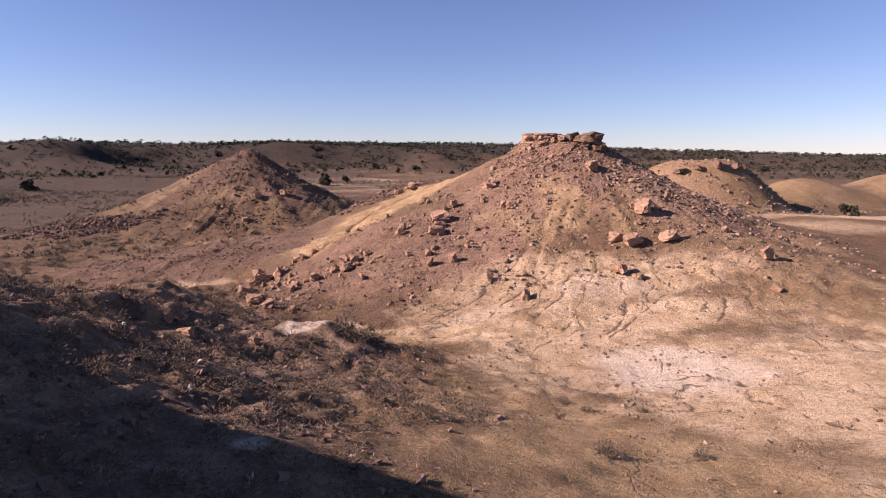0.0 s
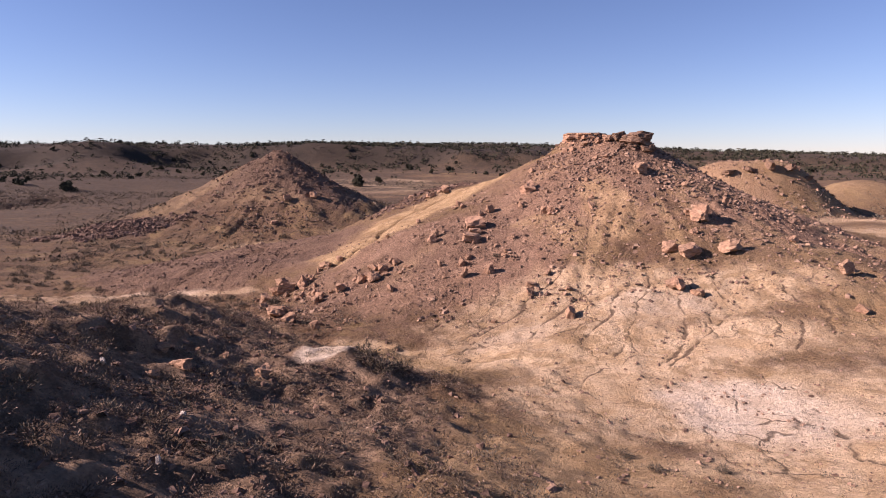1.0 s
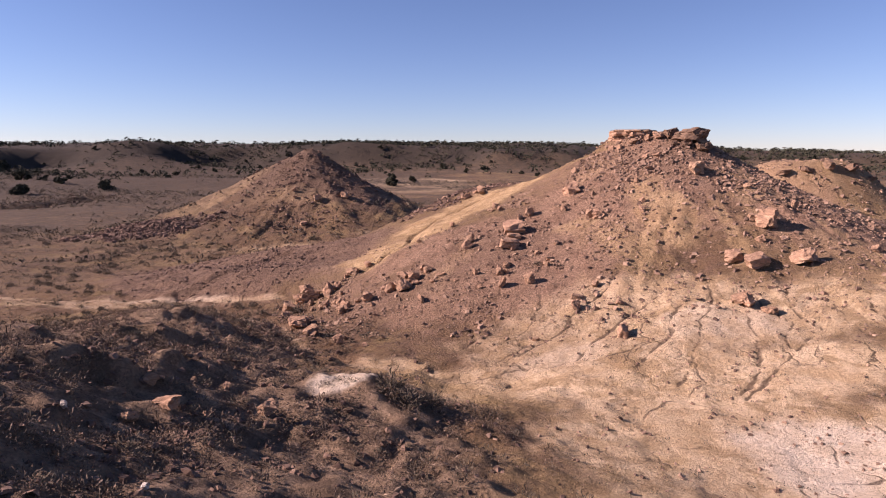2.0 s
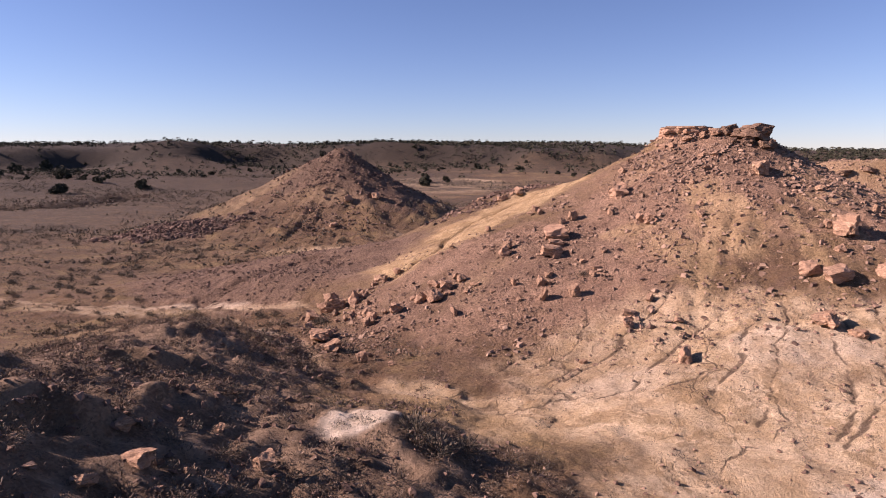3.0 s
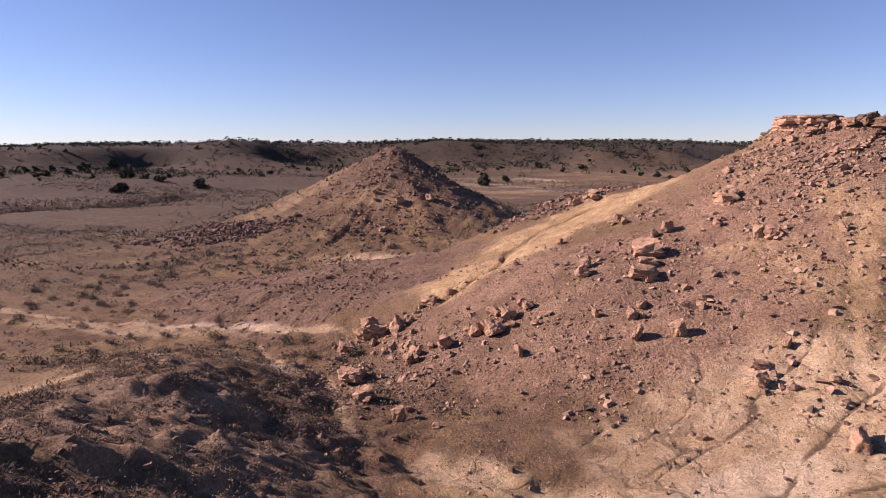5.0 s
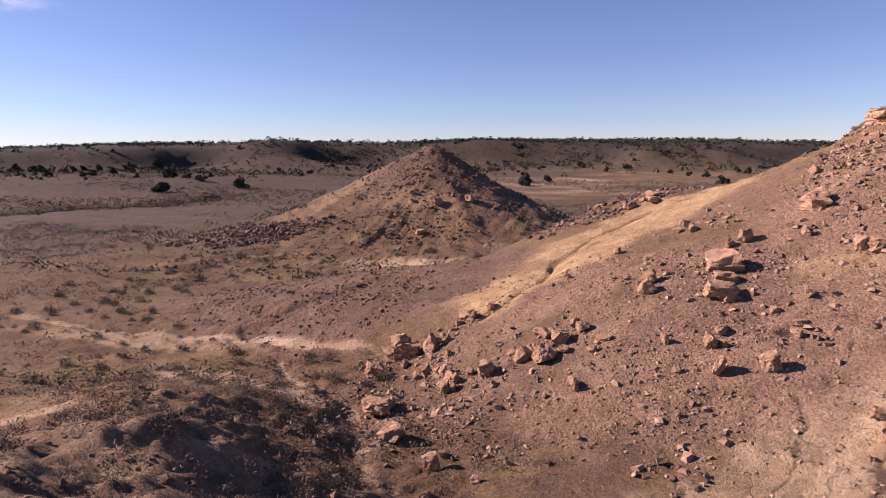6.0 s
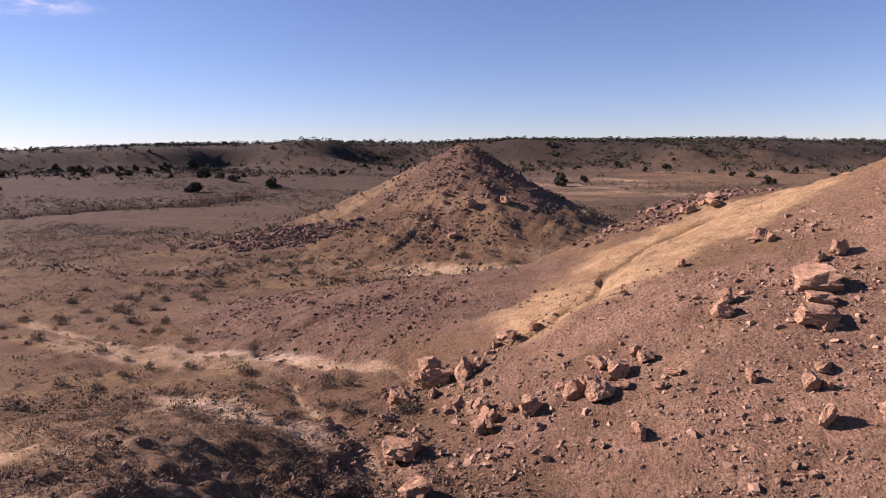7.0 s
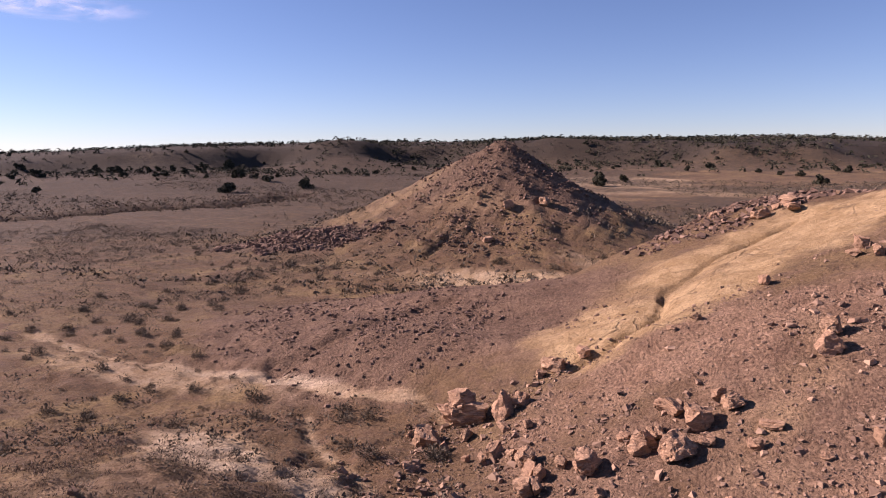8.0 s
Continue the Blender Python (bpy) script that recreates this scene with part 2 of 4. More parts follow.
def ground_material():
    k = Nodes("badland_soil", 0.95)
    p = k.place()
    big, mid, fine = k.noise(p, 0.12, 5), k.noise(p, 0.9, 6, 0.65), k.noise(p, 8.0, 7, 0.75)
    speck = k.noise(p, 30.0, 3, 0.7)
    soil = k.mix(k.band(big, 0.35, 0.65), (0.158, 0.096, 0.054), (0.22, 0.143, 0.076))
    soil = k.mix(k.band(mid, 0.45, 0.7), soil, (0.175, 0.108, 0.070))
    soil = k.mix(k.band(k.noise(p, 0.22, 5, 0.65), 0.5, 0.66), soil, (0.27, 0.182, 0.088))
    soil = k.mix(k.band(k.noise(p, 1.7, 6, 0.72), 0.52, 0.66, 0.0, 0.65), soil, (0.115, 0.078, 0.052))
    soil = k.mix(k.band(k.noise(p, 5.0, 6, 0.75), 0.52, 0.64, 0.0, 0.55), soil, (0.085, 0.058, 0.040))
    tan = k.mix(k.band(k.noise(p, 0.8, 6, 0.7), 0.4, 0.62), (0.37, 0.245, 0.125), (0.51, 0.355, 0.195))
    pale = k.mix(k.band(mid, 0.35, 0.6), (0.53, 0.37, 0.215), (0.68, 0.51, 0.33))
    pale = k.mix(k.band(k.noise(k.scaled(p, (1.0, 0.55, 1.0)), 3.4, 6, 0.75, 0.5), 0.52, 0.68, 0.0, 0.5), pale, (0.30, 0.20, 0.115))
    pale = k.mix(k.band(k.noise(p, 0.35, 5, 0.65), 0.5, 0.65, 0.0, 0.5), pale, (0.47, 0.32, 0.165))
    pale = k.mix(k.band(k.noise(p, 0.55, 7, 0.7, 0.6), 0.54, 0.60, 0.0, 0.65), pale, (0.34, 0.225, 0.115))
    tan = k.mix(k.band(k.noise(p, 2.6, 6, 0.75), 0.50, 0.66, 0.0, 0.6), tan, (0.27, 0.18, 0.09))
    rubble = k.mix(k.band(mid, 0.35, 0.65), (0.245, 0.150, 0.098), (0.33, 0.212, 0.140))
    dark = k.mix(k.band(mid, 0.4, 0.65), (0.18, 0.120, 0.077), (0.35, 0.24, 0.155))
    c = k.mix(k.attr("rubble"), soil, rubble)
    c = k.mix(k.attr("maroon"), c, k.mix(k.band(mid, 0.35, 0.65), (0.14, 0.088, 0.060), (0.205, 0.132, 0.088)))
    c = k.mix(k.attr("tan"), c, tan)
    c = k.mix(k.attr("pale"), c, pale)
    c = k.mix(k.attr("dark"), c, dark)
    c = k.mix(k.attr("white"), c, k.mix(k.band(mid, 0.4, 0.6), (0.64, 0.50, 0.36), (0.74, 0.61, 0.47)))
    # shade inside the cracks, painted as a dark brown
    c = k.mix(k.calc("MULTIPLY", k.band(k.attr("crack_shade"), 0.4, 0.95), 0.85), c, (0.12, 0.08, 0.054))
    bend = k.n.new("ShaderNodeVectorMath")
    bend.operation = "MULTIPLY_ADD"
    wander = k.n.new("ShaderNodeTexNoise")
    wander.inputs["Scale"].default_value, wander.inputs["Detail"].default_value = 0.9, 5.0
    k.l.new(p, wander.inputs["Vector"])
    k.l.new(wander.outputs["Color"], bend.inputs[0])
    bend.inputs[1].default_value = (1.5, 1.5, 1.5)
    k.l.new(p, bend.inputs[2])
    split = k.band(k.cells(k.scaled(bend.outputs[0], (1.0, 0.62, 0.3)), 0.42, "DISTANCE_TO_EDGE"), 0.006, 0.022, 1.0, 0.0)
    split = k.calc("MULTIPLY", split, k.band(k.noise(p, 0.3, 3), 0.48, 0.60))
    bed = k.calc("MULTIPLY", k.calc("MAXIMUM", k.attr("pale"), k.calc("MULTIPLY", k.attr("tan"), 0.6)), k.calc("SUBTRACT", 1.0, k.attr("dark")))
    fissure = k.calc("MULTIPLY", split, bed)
    # the fissures' inner shade is put into the colour as well
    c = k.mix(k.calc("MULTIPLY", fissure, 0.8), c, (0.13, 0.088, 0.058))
    tuft = k.band(k.noise(p, 0.55, 6, 0.75), 0.43, 0.58)
    c = k.mix(k.calc("MULTIPLY", k.attr("scrub"), tuft), c, (0.060, 0.050, 0.035))
    c = k.mix(k.calc("MULTIPLY", k.attr("scrub"), 0.72), c, (0.085, 0.060, 0.040))
    c = k.mix(k.calc("MULTIPLY", k.attr("woods"), k.band(k.noise(p, 0.09, 6, 0.7), 0.3, 0.62, 1.0, 0.8)), c, (0.038, 0.030, 0.023))
    c = k.mix(0.5, c, k.mix(k.band(fine, 0.3, 0.7), (0.62, 0.60, 0.58), (1.25, 1.25, 1.25)), "MULTIPLY")
    peb = k.n.new("ShaderNodeSeparateColor")
    k.l.new(k.cells(p, 11.0, "F1", "Color"), peb.inputs[0])
    grit = k.n.new("ShaderNodeSeparateColor")
    k.l.new(k.cells(p, 19.0, "F1", "Color"), grit.inputs[0])
    bare = k.calc("SUBTRACT", 1.0, k.calc("MULTIPLY", k.calc("MAXIMUM", k.attr("pale"), k.calc("MAXIMUM", k.attr("white"), k.attr("tan"))), 0.75))
    stony = k.calc("MULTIPLY", k.band(k.attr("rubble"), 0.0, 1.0, 0.3, 0.85), bare)
    c = k.mix(stony, c, k.mix(peb.outputs[0], (0.76, 0.74, 0.74), (1.22, 1.22, 1.22)), "MULTIPLY")
    c = k.mix(k.calc("MULTIPLY", bare, 0.6), c, k.mix(grit.outputs[0], (0.66, 0.66, 0.66), (1.34, 1.34, 1.34)), "MULTIPLY")
    h = k.calc("ADD", k.calc("MULTIPLY", k.calc("MULTIPLY", k.cells(p, 11.0), stony), -0.3), k.calc("MULTIPLY", fine, 0.7))
    h = k.calc("ADD", h, k.calc("MULTIPLY", speck, 0.3))
    h = k.calc("SUBTRACT", h, k.calc("MULTIPLY", fissure, 0.5))
    return k.finish(c, k.calc("ADD", h, k.calc("MULTIPLY", k.noise(p, 2.6, 5, 0.7), 0.9)), 1.0, 0.22)


SOIL = ground_material()


def stretch(lo, hi, step, first, last, fine=420.0):
    """Even steps from lo to hi, then ever wider ones out to first and last."""
    mid = list(np.arange(lo, hi, step))
    for sign, end in ((1, last), (-1, first)):
        s, v, run = step, mid[-1] if sign > 0 else mid[0], []
        while sign * v < sign * end:
            s *= 1.03 if abs(v) < fine and (sign > 0 or end < -1000) else 1.13
            v += sign * s
            run.append(v)
        mid = mid + run if sign > 0 else run[::-1] + mid
    return np.array(mid)


def build_ground():
    xs = stretch(-26, 20, 0.15, -3500, 3500)
    ys = stretch(11, 61, 0.15, -900, 4000)
    gx, gy = np.meshgrid(xs, ys)
    gz = land(gx, gy)
    w, d = len(xs), len(ys)
    i = (np.arange(d - 1)[:, None] * w + np.arange(w - 1)[None, :]).ravel()
    quads = np.stack([i, i + 1, i + 1 + w, i + w], 1)
    me = bpy.data.meshes.new("ground")
    me.vertices.add(w * d)
    me.vertices.foreach_set("co", np.stack([gx, gy, gz], 2).ravel())
    me.loops.add(quads.size)
    me.loops.foreach_set("vertex_index", quads.ravel())
    me.polygons.add(len(quads))
    me.polygons.foreach_set("loop_start", np.arange(0, quads.size, 4))
    me.update(calc_edges=True)
    me.polygons.foreach_set("use_smooth", np.ones(len(quads), bool))
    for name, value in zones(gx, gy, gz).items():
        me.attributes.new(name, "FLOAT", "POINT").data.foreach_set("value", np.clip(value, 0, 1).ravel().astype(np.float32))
    me.materials.append(SOIL)
    ob = new("ground", me)
    return tagged(ob, "brown, tan and pale badland soil with stony slopes", "ground", kind="structure")


def zones(x, y, z):
    """Where each kind of soil lies, by the beds of the hills and the floor, and where shade is painted into cracks."""
    edge = 0.30 * fbm(x, y, 3.0, 5, 51, 0.6)
    far = 0.5 * fbm(x, y, 30.0, 4, 52)

    def patch(cx, cy, rx, ry, deg=0.0, soft=0.3, rim=edge):
        return smooth(1 + soft, 1 - soft, oval(x, y, cx, cy, rx, ry, deg) + rim)

    def strip(line, wide):
        d, t = line_dist(x, y, line)
        return smooth(1.4, 0.6, d / wide + 2 * edge)

    streak = fbm(x * 0.35, y, 2.0, 4, 53)
    r = np.hypot(x, y - 30)
    pale = np.maximum.reduce([patch(13.5, 21, 9, 9, 20), 0.85 * patch(5.8, 25.5, 6.0, 6.0), patch(7, 30, 8.5, 3.2, 8), 0.75 * patch(2.0, 30.5, 5.0, 3.2, 10), 0.65 * patch(-3.0, 32.4, 4.2, 1.3, -15), 0.6 * patch(1.5, 35.5, 4.0, 3.0, 20), 0.8 * patch(8.5, 36.0, 6, 4.2), 0.85 * patch(12.6, 36.2, 4.4, 3.2),
                              patch(54, 77, 20, 8, 0, 0.4, far), patch(-236, 240, 22, 9, 45, 0.4, far), 0.5 * strip(WASH, 0.28), 0.5 * strip(WASH_FOOT, 0.2),
                              0.8 * patch(-20.0, 66.5, 5, 1.6, 10), 0.55 * patch(-19.5, 40.8, 3.4, 1.7, -25), 0.5 * patch(-15.4, 40.4, 1.8, 0.9, -40), 0.5 * patch(-18.5, 33.6, 2.6, 0.6, 15), 0.45 * patch(-30, 47.4, 7, 1.3, 0), 0.8 * patch(-38, 225, 16, 12, 0, 0.3, far), 0.7 * patch(-21, 73, 9, 2.6, 5), 0.5 * patch(-12, 78, 6, 2, -15), 0.7 * patch(30, 62, 16, 8, 0, 0.4, far), 0.5 * patch(-41, 200, 30, 16, 0, 0.4, far), 0.6 * patch(-47, 96, 6, 2.0, 10)])
    white = np.maximum.reduce([patch(9.6, 24.3, 3.4, 2.6, -20), patch(-5.3, 25.0, 1.3, 0.75, 60, 0.12, 0.4 * edge), 0.35 * patch(9.0, 35.2, 2.6, 1.6), 0.3 * patch(2.0, 33.4, 2.6, 0.9, 20), 0.8 * patch(-3.3, 10.8, 0.35, 0.3, 0, 0.3), 0.4 * patch(-19.2, 40.6, 2.8, 1.3, -25), 0.35 * patch(-15.6, 40.2, 1.6, 0.8, -40), 0.3 * patch(-24.5, 48.5, 3.5, 0.5)])
    tan = np.maximum.reduce([patch(-4.8, 55.8, 9.2, 3.6, 42, 0.2), 0.5 * patch(-40.5, 90.5, 6.5, 3.5, 20), 0.35 * patch(-30, 86, 6, 1.6), patch(5.4, 15.0, 2.0, 4.0, -15), 0.85 * patch(2.5, 17.0, 5.5, 5.5), 0.7 * patch(8.6, 46.2, 1.6, 4.0, 10), 0.6 * patch(5.5, 44, 1.0, 2.5, 30),
                             0.6 * patch(3.5, 46.8, 1.6, 1.0), 0.5 * patch(61, 112, 11, 9, 0, 0.4, far), 0.6 * patch(83, 120, 13, 12, 0, 0.4, far), 0.8 * patch(4.5, 14.5, 5.0, 4.5, 0), patch(5.4, 14.6, 1.4, 3.0, -25, 0.2), 0.45 * patch(38, 90, 18, 10, 0, 0.4, far), 0.6 * patch(20, 33, 6, 6), 0.5 * patch(6.5, 30.3, 2.4, 1.0, 10), 0.25 * patch(-20, 34.5, 4, 1.8, 10), 0.7 * patch(-2.0, 30.4, 4.4, 2.6, -15)])
    tan = np.maximum(tan, 0.45 * smooth(0.1, 0.7, fbm(x, y, 5.0, 4, 54)) * smooth(1.1, 0.8, oval(x, y, 8, 44, 14, 12)))
    ra, an = np.hypot(x - 11.4, y - 55.1), np.arctan2(y - 55.1, x - 11.4)
    tan = np.maximum(tan, 0.6 * smooth(0.15, 0.6, wave(an * 11 + 0.5 * edge, ra * 0.07, 56)) * smooth(7, 11, ra) * smooth(24, 18, ra) * smooth(-2, 4, x + 0.4 * (45 - y)))
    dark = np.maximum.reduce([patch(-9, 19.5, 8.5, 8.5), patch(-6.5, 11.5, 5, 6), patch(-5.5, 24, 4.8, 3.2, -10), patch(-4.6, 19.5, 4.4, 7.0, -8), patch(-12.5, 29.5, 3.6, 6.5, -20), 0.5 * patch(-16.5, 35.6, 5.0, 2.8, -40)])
    rub = np.maximum.reduce([patch(0, 45.5, 12, 6.0, 25), patch(11, 52, 10, 7.0), patch(18, 47, 8, 6), patch(-21, 54.5, 11, 6.0, -14), patch(-27, 95, 10, 9), patch(-46, 80.8, 7.8, 3.2, 8, 0.15), patch(30, 90, 8, 8)])
    maroon = np.maximum.reduce([patch(-21, 55.5, 12.5, 7.5, -12), patch(-46, 80.8, 7.8, 3.2, 8, 0.15), 1.0 * patch(-29.5, 94.5, 13, 10.5), 0.5 * patch(16, 50, 8, 4, -30), 0.5 * patch(-4, 44, 8, 2.5, 25)])
    crack_shade, wig = np.zeros(x.shape), 0.30 * fbm(x, y, 1.4, 3, 85)
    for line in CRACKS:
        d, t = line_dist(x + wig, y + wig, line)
        crack_shade = np.maximum(crack_shade, smooth(0.14, 0.03, d + 0.06 * wave(x * 1.7, y * 1.7, 87)) * smooth(0.0, 0.1, t))
    bands = fbm(x * 0.3, y, 13.0, 4, 55, 0.6)
    far_r = np.hypot(x, y - 10) + 30 * fbm(x, y, 90, 4, 5)
    woods = 0.85 * smooth(290, 345, far_r) * smooth(-45, 20, -x + 0.2 * y) + 0.5 * smooth(290, 345, far_r) + 0.45 * smooth(150, 215, np.hypot(x, y - 10)) * smooth(-20, -100, x + 0.1 * y)
    scrub = smooth(82, 130, y - 0.4 * x) * (0.25 + 0.7 * smooth(-0.25, 0.4, bands) + 0.35 * smooth(-50, -90, x)) + 0.8 * smooth(235, 320, r) + 0.3 * smooth(-22, -45, x) * smooth(40, 62, y) + 0.7 * smooth(8, 3, line_dist(x, y, ARROYO)[0])
    return {"pale": pale, "white": white, "tan": tan * (1 - 0.5 * smooth(0.2, 0.7, streak)), "dark": dark, "rubble": rub, "crack_shade": crack_shade, "maroon": maroon, "scrub": scrub, "woods": woods}


ground = build_ground()


# ---- stone ----
def stone_material(name, dark, light, pink):
    k = Nodes(name, 0.9)
    p = k.local()
    tone = k.random()
    strata = k.noise(k.scaled(p, (1.2, 1.2, 6.0)), 2.2, 7, 0.75, 1.0)
    grain = k.noise(p, 14.0, 7, 0.75)
    pits = k.band(k.cells(p, 9.0), 0.0, 0.35)
    c = k.mix(k.band(strata, 0.40, 0.60), dark, light)
    c = k.mix(k.calc("MULTIPLY", tone, 0.6), c, pink)
    c = k.mix(k.band(k.noise(p, 2.4, 7, 0.75, 0.6), 0.53, 0.63, 0.0, 0.6), c, (0.15, 0.098, 0.068))
    c = k.mix(k.band(k.noise(p, 1.3, 5, 0.7), 0.56, 0.66, 0.0, 0.55), c, (0.46, 0.31, 0.18))
    c = k.mix(0.7, c, k.mix(grain, (0.6, 0.6, 0.6), (1.55, 1.55, 1.55)), "MULTIPLY")
    seam = k.band(strata, 0.46, 0.50, 0.0, 1.0)
    h = k.calc("ADD", k.calc("MULTIPLY", strata, 0.6), k.calc("MULTIPLY", grain, 0.5))
    h = k.calc("ADD", h, k.calc("ADD", k.calc("MULTIPLY", pits, 0.15), k.calc("MULTIPLY", seam, 0.25)))
    return k.finish(c, h, 0.8, 0.09)


def rubble_material(name, dark, middle, light):
    k = Nodes(name, 0.9)
    p = k.place()
    tone = k.random(True)
    c = k.mix(k.band(tone, 0.0, 0.55), dark, middle)
    c = k.mix(k.band(tone, 0.6, 1.0), c, light)
    c = k.mix(0.5, c, k.mix(k.noise(p, 12.0, 5, 0.7), (0.6, 0.6, 0.6), (1.35, 1.35, 1.35)), "MULTIPLY")
    return k.finish(c, k.noise(p, 25.0, 4), 0.5, 0.03)


SANDSTONE = stone_material("sandstone", (0.28, 0.17, 0.108), (0.46, 0.30, 0.19), (0.44, 0.262, 0.168))
# caprock brown, darkened to carry the shade on its front
SHADED_CAPSTONE = stone_material("capstone", (0.12, 0.075, 0.05), (0.25, 0.165, 0.105), (0.18, 0.11, 0.075))
CHALK = stone_material("pale_stone", (0.62, 0.55, 0.46), (0.74, 0.68, 0.60), (0.66, 0.58, 0.50))
RUBBLE = rubble_material("rubble_stone", (0.13, 0.083, 0.060), (0.235, 0.152, 0.106), (0.35, 0.235, 0.160))
DARK_RUBBLE = rubble_material("maroon_rubble_stone", (0.085, 0.053, 0.040), (0.155, 0.098, 0.072), (0.235, 0.152, 0.11))


def block(seed, flat=False):
    """A broken block one metre across: a box cut by slanting planes, with rough faces."""
    rnd = random.Random(seed)
    bm = bmesh.new()
    bmesh.ops.create_cube(bm, size=1.0)
    for _ in range(rnd.randint(10, 14)):
        n = Vector((rnd.gauss(0, 1), rnd.gauss(0, 1), rnd.gauss(0, 0.35 if flat else 0.8))).normalized()
        reach = 0.5 * (abs(n.x) + abs(n.y) + abs(n.z))
        cut = bmesh.ops.bisect_plane(bm, geom=bm.verts[:] + bm.edges[:] + bm.faces[:], plane_co=n * reach * rnd.uniform(0.46, 0.76), plane_no=n, clear_outer=True)
        ring = [e for e in cut["geom_cut"] if isinstance(e, bmesh.types.BMEdge)]
        if len(ring) > 2:
            bmesh.ops.edgeloop_fill(bm, edges=ring)
    bmesh.ops.triangulate(bm, faces=bm.faces[:])
    for reach in (0.24, 0.15):
        bmesh.ops.subdivide_edges(bm, edges=[e for e in bm.edges if e.calc_length() > reach], cuts=1 if reach < 0.2 else 2, use_grid_fill=True)
        bmesh.ops.triangulate(bm, faces=bm.faces[:])
    off = Vector((seed * 3.1, seed * 1.7, 0))
    for v in bm.verts:
        step = 0.5 + 0.5 * noise.noise(Vector((0, 0, v.co.z * 7)) + off)
        joint = max(0.0, 1.0 - 7.0 * abs(noise.noise(v.co * 2.1 + off * 2.0))) * 0.035 + max(0.0, 1.0 - 6.0 * abs(noise.noise(Vector((v.co.x, v.co.y, v.co.z * 3.0)) * 1.6 - off))) * 0.03
        rough = noise.noise_vector(v.co * 3.2 + off) * 0.085 + noise.noise_vector(v.co * 8.0 + off) * 0.032 + noise.noise_vector(v.co * 17.0 + off) * 0.010
        v.co += Vector((v.co.x, v.co.y, 0)) * 0.16 * (step - 0.5) + rough - v.co.normalized() * joint
    turn = Euler((rnd.uniform(-0.6, 0.6), rnd.uniform(-0.6, 0.6), 0)).to_matrix() if not flat else Euler((rnd.uniform(-0.15, 0.15), rnd.uniform(-0.15, 0.15), 0)).to_matrix()
    for v in bm.verts:
        v.co = turn @ v.co
    lo = min(v.co.z for v in bm.verts)
    hi = max(v.co.z for v in bm.verts)
    wide = max(v.co.x for v in bm.verts) - min(v.co.x for v in bm.verts)
    for v in bm.verts:
        v.co.z = (v.co.z - lo) / (hi - lo)
        v.co.x /= wide
        v.co.y /= wide
    bmesh.ops.recalc_face_normals(bm, faces=bm.faces[:])
    me = bpy.data.meshes.new("boulder")
    for f in bm.faces:
        f.smooth = False
    bm.to_mesh(me)
    bm.free()
    return me


BLOCKS = [block(i) for i in range(1, 13)]
SLABS = [block(i, True) for i in range(21, 27)]


def with_material(meshes, material):
    out = []
    for me in meshes:
        me = me.copy()
        me.materials.append(material)
        out.append(me)
    return out


ROCK_SETS = {"sand": with_material(BLOCKS, SANDSTONE), "slab": with_material(SLABS, SANDSTONE), "cap": with_material(SLABS[:3] + BLOCKS[:4], SHADED_CAPSTONE), "chalk": with_material(BLOCKS[4:8], CHALK)}
rock_dice = random.Random(5)


def boulder(x, y, wide, high, kind="sand", label="", group="", tilt=17.0, lift=0.0, turn=None, name="boulder", deep=None):
    """One loose block resting on the ground, a little sunk in."""
    me = rock_dice.choice(ROCK_SETS[kind])
    deep = deep or wide * rock_dice.uniform(0.65, 0.95)
    y = y + 0.35 * deep
    ob = new(name, me)
    z = float(land(x, y)) - 0.16 * high + lift
    turn = rock_dice.uniform(0, 360) if turn is None else turn
    ob.matrix_world = pose(x, y, z, rock_dice.uniform(-tilt, tilt), rock_dice.uniform(-tilt, tilt), turn) @ Matrix.Diagonal((wide * 0.94, deep * 0.94, high * 0.98, 1))
    return tagged(ob, label, "boulder", group)


def field(rows, kind, label, group, **extra):
    for x, y, wide, high in rows:
        boulder(x, y, wide, high, "slab" if high < 0.5 * wide and kind == "sand" else kind, label, group, **extra)


# ---- blocks: x, y, width, height, by the ground they lie on ----
WASH_STACK = [(-13.0, 45.4, 1.45, 0.95), (-12.0, 45.4, 0.86, 1.1), (-11.4, 45.9, 0.72, 0.55), (-14.0, 46.2, 1.0, 0.8), (-14.2, 44.2, 1.15, 0.72), (-12.8, 44.5, 0.62, 0.42), (-13.3, 43.9, 0.46, 0.36), (-11.4, 43.4, 0.56, 0.42), (-11.62, 44.67, 0.58, 0.25), (-13.70, 42.44, 0.42, 0.36), (-11.63, 43.12, 0.34, 0.37), (-14.9, 45.0, 0.4, 0.3), (-10.8, 44.6, 0.4, 0.28), (-12.3, 43.3, 0.3, 0.22)]
boulder(-13.4, 45.7, 1.35, 0.55, "slab", "slanting sandstone slab resting on another block", "blocks beside the wash", lift=0.78, deep=0.9)
field(WASH_STACK, "sand", "angular pinkish sandstone block beside the wash", "blocks beside the wash")
GULLY_PAIR = [(-10.94, 47.83, 0.96, 0.59), (-10.02, 48.33, 0.70, 0.48), (-11.26, 47.57, 0.43, 0.32), (-6.43, 48.16, 0.36, 0.26), (-7.14, 47.86, 0.36, 0.20), (-4.51, 50.69, 0.38, 0.38)]
field(GULLY_PAIR, "sand", "weathered pinkish sandstone block at the foot of the tan bed", "blocks below the tan bed")
